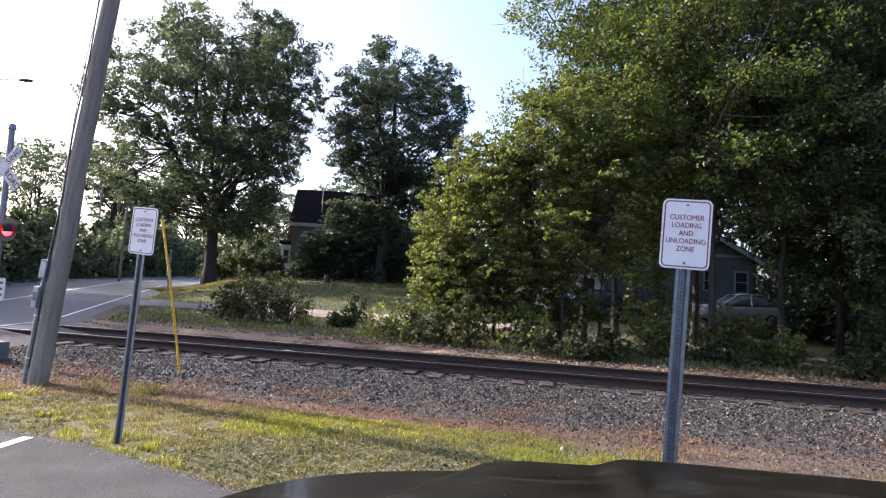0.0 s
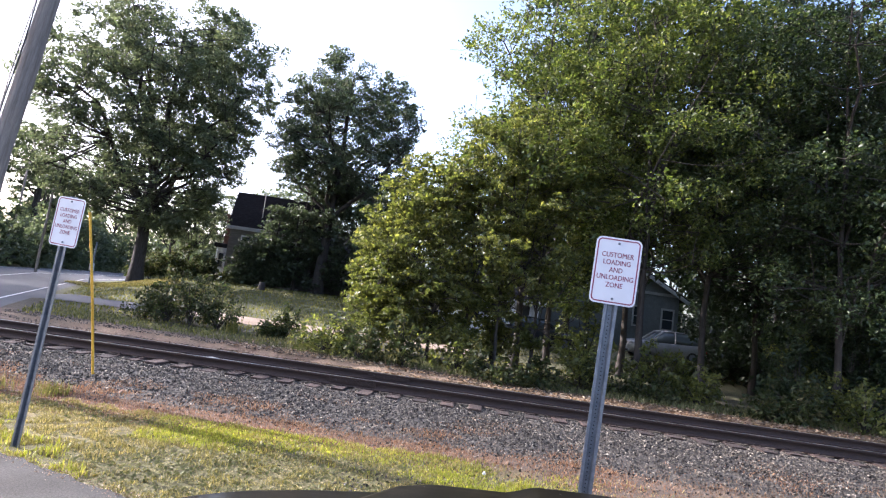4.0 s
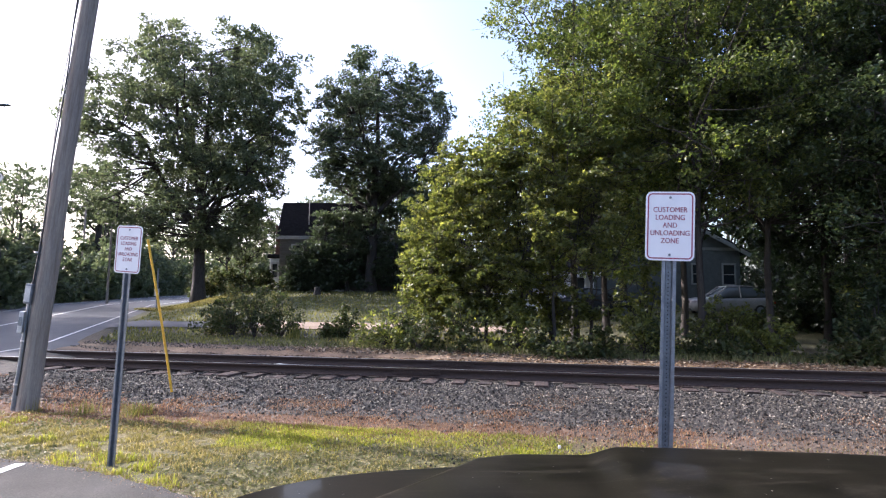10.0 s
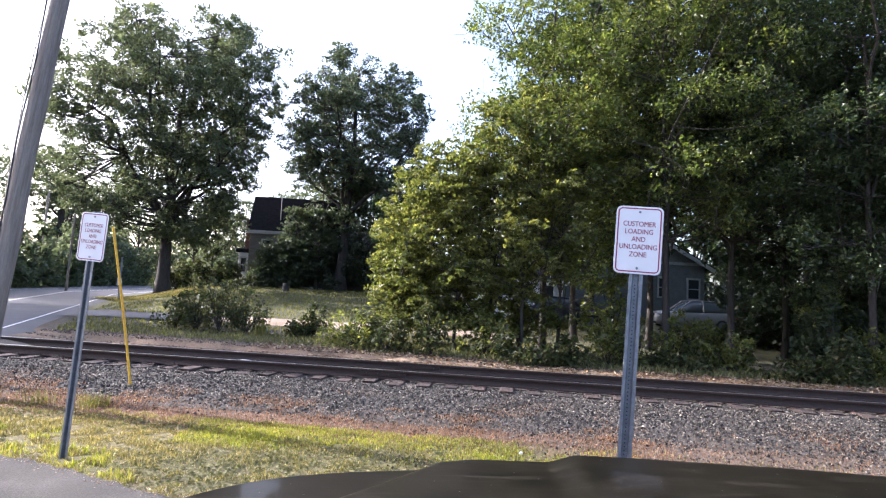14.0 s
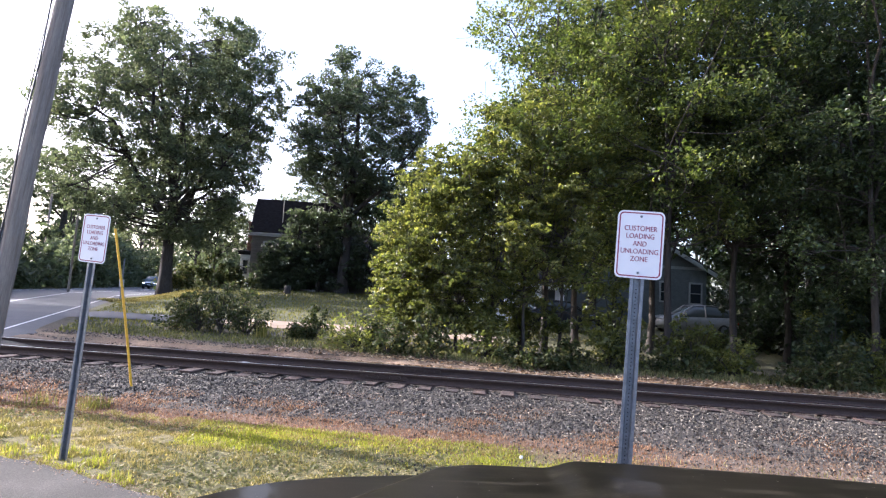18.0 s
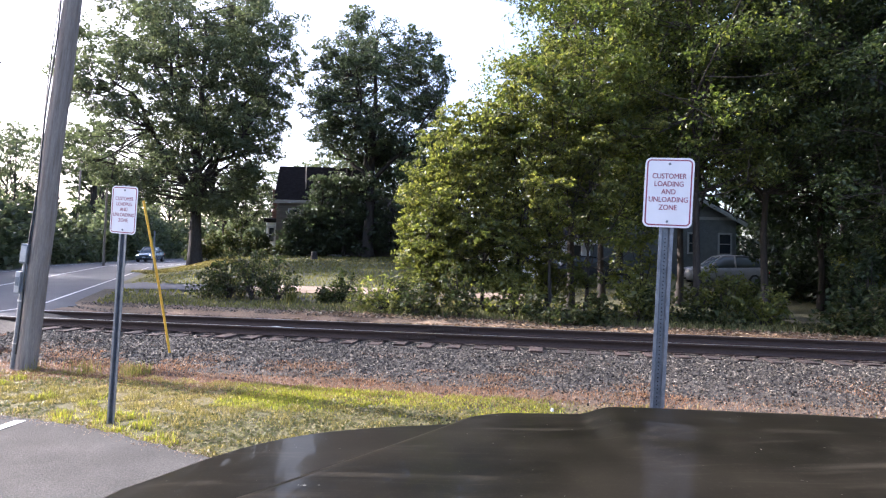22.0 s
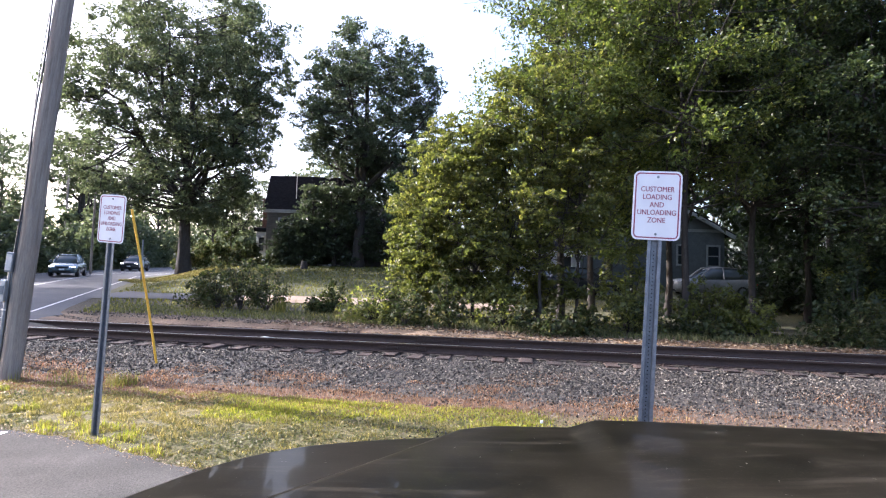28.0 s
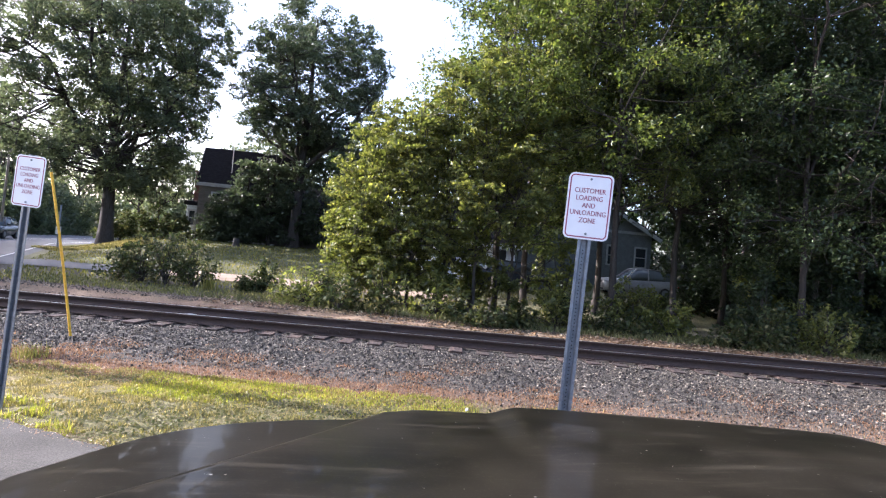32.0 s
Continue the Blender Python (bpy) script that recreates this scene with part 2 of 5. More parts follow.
def ground_z(x, y):
    x, y = np.asarray(x, float), np.asarray(y, float)
    d = track_d(x, y)
    near = np.interp(d, [-60, -6.5, -4.8, -3.4, -0.9, 2.4, 3.6, 6], [-0.03, -0.03, 0.0, -0.01, 0.02, 0.02, 0.08, 0.2])
    far = np.interp(y + 0.1 * np.clip(x, -30, 0) - 0.45 * np.clip(x, 0, 30), [13, 16, 22.5, 45, 60, 400], [0.1, 0.22, 0.48, 2.07, 2.26, 5])
    z = np.where(d < 3.6, near, np.maximum(far, 0.1))
    z = z + 0.28 * np.exp(-(((x + 15.4) / 3.0) ** 2 + ((y - 38) / 3.5) ** 2))
    off = x - road_edge(y)          # beside the road
    w = sstep(0.6, 7.0, np.where(off > 0, off, np.maximum(-off - 8.0, 0)))
    along = sstep(2.5, 5.0, d)
    lim = np.where(d > 2.5, 1 - along * (1 - w), 1.0)
    z = z * lim + (road_z(y) - 0.05) * (1 - lim)
    nearroad = (1 - sstep(0.3, 2.5, np.where(off > 0, off, np.maximum(-off - 8.5, 0)))) * (1 - along)
    return z * (1 - nearroad) + (road_z(y) - 0.05) * nearroad


# ---- building helpers ----
def mesh_of(name, verts, faces, mat=None, smooth=False):
    me = bpy.data.meshes.new(name)
    verts = np.asarray(verts, np.float32).reshape(-1, 3)
    if isinstance(faces, np.ndarray):
        k = faces.shape[1]
        me.vertices.add(len(verts))
        me.vertices.foreach_set("co", verts.ravel())
        me.loops.add(faces.size)
        me.loops.foreach_set("vertex_index", faces.astype(np.int32).ravel())
        me.polygons.add(len(faces))
        me.polygons.foreach_set("loop_start", np.arange(0, faces.size, k, dtype=np.int32))
        me.update(calc_edges=True)
    else:
        me.from_pydata(verts.tolist(), [], faces)
    if mat:
        me.materials.append(mat)
    if smooth:
        me.polygons.foreach_set("use_smooth", np.ones(len(me.polygons), bool))
    me.update()
    return me


def part(name, data, mat, parent, label="", m=None):
    """One mesh object under a thing or a part, from a bmesh or a mesh."""
    if isinstance(data, bmesh.types.BMesh):
        me = bpy.data.meshes.new(name)
        data.to_mesh(me)
        data.free()
        data = me
    if mat and not data.materials:
        data.materials.append(mat)
    ob = new(name, data)
    if parent:
        ob.parent = parent
    if m is not None:
        ob.matrix_basis = m
    if label:
        ob["label"] = label
    return ob


def thing(name, label, category, m=None, group="", kind=""):
    ob = tagged(new(name), label, category, group, kind)
    if m is not None:
        ob.matrix_basis = m
    return ob


def box(bm, x0, x1, y0, y1, z0, z1, bevel=0.0, m=None):
    r = bmesh.ops.create_cube(bm, size=1.0)
    vs = r["verts"]
    for v in vs:
        v.co = Vector((x0 + (v.co.x + 0.5) * (x1 - x0), y0 + (v.co.y + 0.5) * (y1 - y0), z0 + (v.co.z + 0.5) * (z1 - z0)))
    if bevel:
        es = {e for v in vs for e in v.link_edges}
        out = bmesh.ops.bevel(bm, geom=list(es), offset=bevel, segments=2, affect="EDGES", profile=0.6)
        vs = list({v for f in out["faces"] for v in f.verts} | {v for v in vs if v.is_valid})
    if m is not None:
        for v in vs:
            v.co = m @ v.co
    return bm


def box_bm(*a, **k):
    return box(bmesh.new(), *a, **k)


def tube_arrays(path, radii, sides=6, base=0):
    """Vertices and faces of a tapered tube along a path."""
    path = np.asarray(path, float)
    tang = np.gradient(path, axis=0)
    tang /= np.linalg.norm(tang, axis=1, keepdims=True) + 1e-9
    ref = np.where(np.abs(tang[:, 2:3]) < 0.9, np.array([[0, 0, 1.0]]), np.array([[1.0, 0, 0]]))
    u = np.cross(tang, ref)
    u /= np.linalg.norm(u, axis=1, keepdims=True) + 1e-9
    w = np.cross(tang, u)
    a = np.linspace(0, 2 * np.pi, sides, endpoint=False)
    ring = u[:, None, :] * np.cos(a)[None, :, None] + w[:, None, :] * np.sin(a)[None, :, None]
    v = (path[:, None, :] + ring * np.asarray(radii)[:, None, None]).reshape(-1, 3)
    n = len(path)
    i, j = np.meshgrid(np.arange(n - 1), np.arange(sides), indexing="ij")
    k = (j + 1) % sides
    f = np.stack([i * sides + j, i * sides + k, (i + 1) * sides + k, (i + 1) * sides + j], -1).reshape(-1, 4) + base
    return v, f


def tubes_mesh(name, paths, mat, sides=6, smooth=True):
    vs, fs, base = [], [], 0
    for path, radii in paths:
        v, f = tube_arrays(path, radii, sides, base)
        vs.append(v)
        fs.append(f)
        base += len(v)
    return mesh_of(name, np.concatenate(vs), np.concatenate(fs), mat, smooth)


def leaves_mesh(name, pts, size, mat, rng, up=0.35, slim=0.55, droop=0.0):
    """A crown of single folded leaves, one pair of triangles each."""
    n = len(pts)
    nor = rng.normal(size=(n, 3))
    nor[:, 2] = np.abs(nor[:, 2]) + up
    nor /= np.linalg.norm(nor, axis=1, keepdims=True)
    ax = rng.normal(size=(n, 3))
    ax[:, 2] -= droop
    ax -= nor * (ax * nor).sum(1, keepdims=True)
    ax /= np.linalg.norm(ax, axis=1, keepdims=True) + 1e-9
    side = np.cross(nor, ax)
    L = (size * rng.uniform(0.6, 1.35, n))[:, None]
    base, tip = pts - ax * L * 0.5, pts + ax * L * 0.5 - nor * L * 0.12
    left = pts + side * L * slim * 0.5 + nor * L * 0.10
    right = pts - side * L * slim * 0.5 + nor * L * 0.10
    v = np.stack([base, left, tip, right], 1).reshape(-1, 3)
    i = np.arange(n) * 4
    f = np.concatenate([np.stack([i, i + 1, i + 2], 1), np.stack([i, i + 2, i + 3], 1)])
    return mesh_of(name, v, f, mat)


def blades_mesh(name, pts, height, width, mat, rng, lean=0.35):
    n = len(pts)
    a = rng.uniform(0, 2 * np.pi, n)
    h = height * rng.uniform(0.45, 1.3, n) if np.isscalar(height) else height
    w = width * rng.uniform(0.7, 1.3, n)
    c = np.stack([np.cos(a), np.sin(a), np.zeros(n)], 1) * w[:, None]
    out = np.stack([-np.sin(a), np.cos(a), np.zeros(n)], 1) * (h * rng.normal(0, lean, n))[:, None]
    mid = pts + out * 0.35
    mid[:, 2] += h * 0.6
    tip = pts + out
    tip[:, 2] += h * (1 - 0.2 * rng.uniform(0, 1, n))
    v = np.stack([pts - c, pts + c, mid + c * 0.6, mid - c * 0.6, tip], 1).reshape(-1, 3)
    i = np.arange(n) * 5
    tri = np.concatenate([np.stack(q, 1) for q in ((i, i + 1, i + 2), (i, i + 2, i + 3), (i + 3, i + 2, i + 4))])
    return mesh_of(name, v, tri, mat)


def in_ball(rng, n, flat=0.75):
    p = rng.normal(size=(n, 3))
    p /= np.linalg.norm(p, axis=1, keepdims=True)
    p *= rng.uniform(0.15, 1.0, (n, 1)) ** 0.45
    p[:, 2] *= flat
    return p


def tree(name, label, category, base, height, trunk_r, shape, n_clumps, clump_r, per, leaf, mat, seed, lean=(0, 0), fork=0.45, group="", bark=None, up=0.35, squash=(1, 1), slim=0.55, droop=0.0, fill=0.55, limbs=8, sides=6, twigs=2, flat=0.75):
    """A tree: trunk with limbs, and a crown of leaf clumps on the limbs. shape: rows of height share, reach to -x, reach to +x."""
    rng = np.random.default_rng(seed)
    ob = thing(name, label, category, pose(*base), group)
    hs, lx, rx = np.array(shape, float).T
    top = height * 0.93
    tz = np.linspace(-0.3, top, 12)
    wob = np.cumsum(rng.normal(0, 0.03 * height / 12, (12, 2)), axis=0)
    wob -= wob[1]
    tp = np.stack([lean[0] * tz + wob[:, 0], lean[1] * tz + wob[:, 1], tz], 1)
    tr = trunk_r * np.interp(tz / height, [-0.05, 0.0, 0.04, fork, 1], [1.5, 1.35, 1.0, 0.62, 0.1])
    tubes = [(tp, tr)]
    pts = []
    lo = fork * height * 0.75
    anchors = [tp[k] for k in range(12) if tz[k] > lo * 0.8]
    thick = [tr[k] * 0.5 for k in range(12) if tz[k] > lo * 0.8]
    for k in range(limbs):
        a = 2 * np.pi * (k + rng.uniform(-0.3, 0.3)) / limbs
        h = rng.uniform(0.45, 0.92)
        l, r = np.interp(h, hs, lx), np.interp(h, hs, rx)
        tip = np.array([math.cos(a) * (r if math.cos(a) > 0 else l) * 0.8 * squash[0] + lean[0] * h * height, math.sin(a) * (l + r) * 0.4 * squash[1], h * height])
        z0 = rng.uniform(lo * 0.8, max(lo, tip[2] * 0.6))
        p0 = np.array([np.interp(z0, tz, tp[:, 0]), np.interp(z0, tz, tp[:, 1]), z0])
        u = np.linspace(0, 1, 9)[:, None]
        path = p0 * (1 - u) + tip * u + np.array([0, 0, 1.0]) * (np.sin(u * np.pi) * 0.06 * height) * rng.uniform(-0.6, 1)
        path[1:] += np.cumsum(rng.normal(0, 0.012 * height, (8, 3)), axis=0)
        rad = trunk_r * np.linspace(0.42, 0.07, 9)
        tubes.append((path, rad))
        anchors += list(path[3:])
        thick += list(rad[3:])
    anchors, thick = np.array(anchors), np.array(thick)
    weights = np.maximum(lx + rx, 0.2) ** 1.3
    hh = np.linspace(hs[0], hs[-1], 200)
    wt = np.interp(hh, hs, weights)
    for h in rng.choice(hh, n_clumps, p=wt / wt.sum()):
        a = rng.uniform(0, 2 * np.pi)
        rho = rng.uniform(0, 1) ** fill
        l, r = np.interp(h, hs, lx), np.interp(h, hs, rx)
        cx = math.cos(a) * rho * (r if math.cos(a) > 0 else l) * squash[0]
        cy = math.sin(a) * rho * (l + r) / 2 * squash[1]
        c = np.array([cx + lean[0] * h * height, cy + lean[1] * h * height, h * height])
        cr = clump_r * rng.uniform(0.6, 1.25)
        gap = np.linalg.norm((anchors - c) * [1, 1, 1.3], axis=1) + np.where(anchors[:, 2] > c[2], 1.5, 0)
        b = int(gap.argmin())
        p0, reach = anchors[b], np.linalg.norm(anchors[b] - c)
        mid = (p0 + c) / 2 + np.array([0, 0, -0.1 * reach]) + rng.normal(0, 0.12 * reach + 0.02, 3)
        u = np.linspace(0, 1, 5)[:, None]
        path = (1 - u) ** 2 * p0 + 2 * u * (1 - u) * mid + u ** 2 * c
        r0 = min(thick[b] * 0.6, 0.015 + 0.012 * reach)
        tubes.append((path, np.linspace(r0, 0.008, 5)))
        for _ in range(twigs):
            e = c + rng.normal(0, 0.55, 3) * cr
            s0 = path[rng.integers(2, 5)]
            tubes.append((np.array([s0, (s0 + e) / 2 + rng.normal(0, 0.1, 3) * cr, e]), np.array([r0 * 0.6, r0 * 0.4, 0.006])))
        k = int(per * (cr / clump_r) ** 2 * rng.uniform(0.7, 1.2))
        sub = c + in_ball(rng, 9) * cr * 0.8
        which = rng.integers(0, 9, k)
        p = in_ball(rng, k, flat) * cr * rng.uniform(0.22, 0.46, (9, 1))[which]
        p[:, 2] -= (1 - flat) * 0.5 * np.hypot(p[:, 0], p[:, 1])   # sprays hang at their rims
        pts.append(sub[which] + p)
    part("trunk", tubes_mesh("trunk", tubes, bark or M_BARK, sides), None, ob)
    part("crown", leaves_mesh("crown", np.concatenate(pts), leaf, mat, rng, up, slim, droop), None, ob)
    return ob


# ---- ground ----
def ground_material():
    m, n, l, b = material("ground_cover")
    co = n.new("ShaderNodeTexCoord")
    dot = n.new("ShaderNodeVectorMath")
    dot.operation = "DOT_PRODUCT"
    dot.inputs[1].default_value = (-ST, CT, 0)
    l.new(co.outputs["Object"], dot.inputs[0])
    wob = noise_node(n, l, 0.9, 5)
    add = n.new("ShaderNodeMath")
    add.operation = "MULTIPLY_ADD"
    add.inputs[1].default_value = 1.3
    l.new(wob.outputs[0], add.inputs[0])
    l.new(dot.outputs["Value"], add.inputs[2])
    span = n.new("ShaderNodeMapRange")
    d0 = Y0 * CT + 0.65
    span.inputs["From Min"].default_value, span.inputs["From Max"].default_value = d0 - 6, d0 + 14
    l.new(add.outputs[0], span.inputs["Value"])
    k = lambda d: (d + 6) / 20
    # From 4.5 to 8 the wood's shade is painted into the earth colour.
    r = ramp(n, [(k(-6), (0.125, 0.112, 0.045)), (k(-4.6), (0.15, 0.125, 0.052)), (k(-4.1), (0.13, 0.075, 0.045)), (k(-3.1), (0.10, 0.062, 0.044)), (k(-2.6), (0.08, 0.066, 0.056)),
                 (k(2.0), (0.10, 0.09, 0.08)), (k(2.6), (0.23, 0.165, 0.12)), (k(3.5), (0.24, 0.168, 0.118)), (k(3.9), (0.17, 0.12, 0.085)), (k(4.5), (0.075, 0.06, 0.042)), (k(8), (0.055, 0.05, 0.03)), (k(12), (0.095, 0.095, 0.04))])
    l.new(span.outputs[0], r.inputs[0])
    # bare gravelly earth where the grass gives out
    sep = n.new("ShaderNodeSeparateXYZ")
    l.new(co.outputs["Object"], sep.inputs[0])
    xa = n.new("ShaderNodeMath")
    xa.operation = "MULTIPLY_ADD"
    xa.inputs[1].default_value = 2.0
    l.new(wob.outputs[0], xa.inputs[0])
    l.new(sep.outputs["X"], xa.inputs[2])
    xr = n.new("ShaderNodeMapRange")
    xr.inputs["From Min"].default_value, xr.inputs["From Max"].default_value = 2.2, 3.6
    l.new(xa.outputs[0], xr.inputs["Value"])
    yr = n.new("ShaderNodeMapRange")
    yr.inputs["From Min"].default_value, yr.inputs["From Max"].default_value = 9.0, 8.0
    l.new(sep.outputs["Y"], yr.inputs["Value"])
    mu = n.new("ShaderNodeMath")
    mu.operation = "MULTIPLY"
    l.new(xr.outputs[0], mu.inputs[0])
    l.new(yr.outputs[0], mu.inputs[1])
    base_color = mix(n, l, r.outputs[0], (0.10, 0.075, 0.058), mu.outputs[0])
    pat = noise_node(n, l, 0.35, 4)
    pr = ramp(n, [(0.35, (0.75, 0.78, 0.7)), (0.65, (1.2, 1.12, 1.0))])
    l.new(pat.outputs[0], pr.inputs[0])
    c = mix(n, l, base_color, pr.outputs[0], 1.0, "MULTIPLY")
    g = noise_node(n, l, 22, 6)
    gr = ramp(n, [(0.3, (0.55, 0.55, 0.55)), (0.7, (1.35, 1.35, 1.3))])
    l.new(g.outputs[0], gr.inputs[0])
    l.new(mix(n, l, c, gr.outputs[0], 1.0, "MULTIPLY"), b.inputs["Base Color"])
    b.inputs["Roughness"].default_value = 0.95
    bp = n.new("ShaderNodeBump")
    bp.inputs["Strength"].default_value, bp.inputs["Distance"].default_value = 0.8, 0.04
    l.new(g.outputs[0], bp.inputs["Height"])
    l.new(bp.outputs[0], b.inputs["Normal"])
    return m


def grid_mesh(name, xs, ys, zfun, mat):
    X, Y = np.meshgrid(xs, ys)
    V = np.stack([X, Y, zfun(X, Y)], -1).reshape(-1, 3)
    nx, ny = len(xs), len(ys)
    i, j = np.meshgrid(np.arange(ny - 1), np.arange(nx - 1), indexing="ij")
    a = (i * nx + j).ravel()
    return mesh_of(name, V, np.stack([a, a + 1, a + nx + 1, a + nx], 1), mat, True)


def strip_mesh(name, left, right, mat, lift=0.0, smooth=True):
    """A ribbon between two rows of points."""
    a, b = np.asarray(left, float), np.asarray(right, float)
    v = np.concatenate([a, b])
    v[:, 2] += lift
    n = len(a)
    i = np.arange(n - 1)
    return mesh_of(name, v, np.stack([i, n + i, n + i + 1, i + 1], 1), mat, smooth)


def build_ground():
    xs = np.concatenate([np.linspace(-900, -60, 12)[:-1], np.arange(-60, -12, 1.0), np.arange(-12, 12, 0.4), np.arange(12, 45, 1.0), np.linspace(45, 900, 12)])
    ys = np.concatenate([np.linspace(-300, -8, 6)[:-1], np.arange(-8, 4, 1.0), np.arange(4, 17, 0.25), np.arange(17, 80, 0.8), np.linspace(80, 1500, 14)])
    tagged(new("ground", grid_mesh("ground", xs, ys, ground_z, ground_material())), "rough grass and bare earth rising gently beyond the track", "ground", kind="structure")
    # parking lot: its edge bends away in front of the post
    edge = [(-9.0, 6.9), (-6.0, 6.35), (-3.99, 5.85), (-3.36, 5.65), (-2.64, 5.27), (-2.0, 4.92), (-1.0, 4.35), (0.5, 3.72), (2.5, 2.95), (6, 1.6), (14, -1.5), (30, -7.5)]
    pts = []
    for (x0, y0), (x1, y1) in zip(edge[:-1], edge[1:]):
        for u in np.linspace(0, 1, 40, endpoint=False):
            x, y = x0 + (x1 - x0) * u, y0 + (y1 - y0) * u
            pts.append((x, y + 0.06 * noise.noise(Vector((x * 2.5, y * 2.5, 0))) + 0.045 * noise.noise(Vector((x * 11, y * 11, 3))), 0.012))
    pts.append((30, -7.5, 0.012))
    tagged(new("parking_lot", strip_mesh("parking_lot", pts, [(x * 1.0, -60, 0.012) for x, _, _ in pts], M_ASPHALT, smooth=False)), "worn grey asphalt parking lot with a crumbling edge", "parking lot", kind="structure")
    line = part("stall_line", strip_mesh("stall_line", [(-3.95, 5.72, 0.018), (-4.25, 0.5, 0.018)], [(-3.84, 5.72, 0.018), (-4.14, 0.5, 0.018)], M_PAINT), None, None)
    tagged(line, "faded white painted stall line on asphalt", "road marking", kind="structure")
    # road
    ys = np.concatenate([np.arange(-30, 12, 1.5), np.arange(12, 110, 1.5)])
    e, z = road_edge(ys), road_z(ys)
    L = lambda off, up=0.0: np.stack([e + off, ys, z + up], 1)
    rows = np.stack([L(-8.4, -0.09), L(-8.0), L(0.25), L(0.7, -0.09)], 1).reshape(-1, 3)
    q = np.arange(len(ys) - 1)[:, None] * 4 + np.arange(3)[None]
    road = tagged(new("road", mesh_of("road", rows, np.stack([q, q + 1, q + 5, q + 4], -1).reshape(-1, 4), M_ROAD)), "grey two-lane asphalt road climbing past the crossing", "road", kind="structure")
    for a, b, mt, nm in ((-0.09, 0.0, M_PAINT, "edge_line"), (-3.50, -3.38, M_PAINT, "centre_line"), (-7.0, -6.92, M_PAINT, "edge_line")):
        part(nm, strip_mesh(nm, L(a, 0.008)[27:], L(b, 0.008)[27:], mt), None, road, "painted line on the road")
    # driveway; cut short at x 3.6, where dark earth stands in for shade
    xs = np.linspace(-13.0, 3.6, 40)
    yc = np.interp(xs, [-13, -4, 4, 13], [24.2, 22.8, 22.2, 22.0])
    hw = np.interp(xs, [-13, -11, 13], [2.6, 1.3, 1.2])
    D = lambda s: np.stack([xs, yc + s * hw, ground_z(xs, yc + s * hw) + 0.03], 1)
    tagged(new("driveway", strip_mesh("driveway", D(1)[14:], D(-1)[14:], M_DIRT)), "sandy dirt driveway leading to the house", "driveway", kind="structure")
    tagged(new("driveway_apron", strip_mesh("driveway_apron", D(1)[:15], D(-1)[:15], M_ROAD, 0.004)), "grey asphalt apron where the driveway meets the road", "driveway", kind="structure")


# ---- railway ----
def rail_profile():
    return [(-0.07, 0), (0.07, 0), (0.07, 0.012), (0.02, 0.03), (0.009, 0.045), (0.009, 0.115), (0.036, 0.13), (0.037, 0.158), (0.03, 0.165), (-0.03, 0.165), (-0.037, 0.158), (-0.036, 0.13), (-0.009, 0.115), (-0.009, 0.045), (-0.02, 0.03), (-0.07, 0.012)]


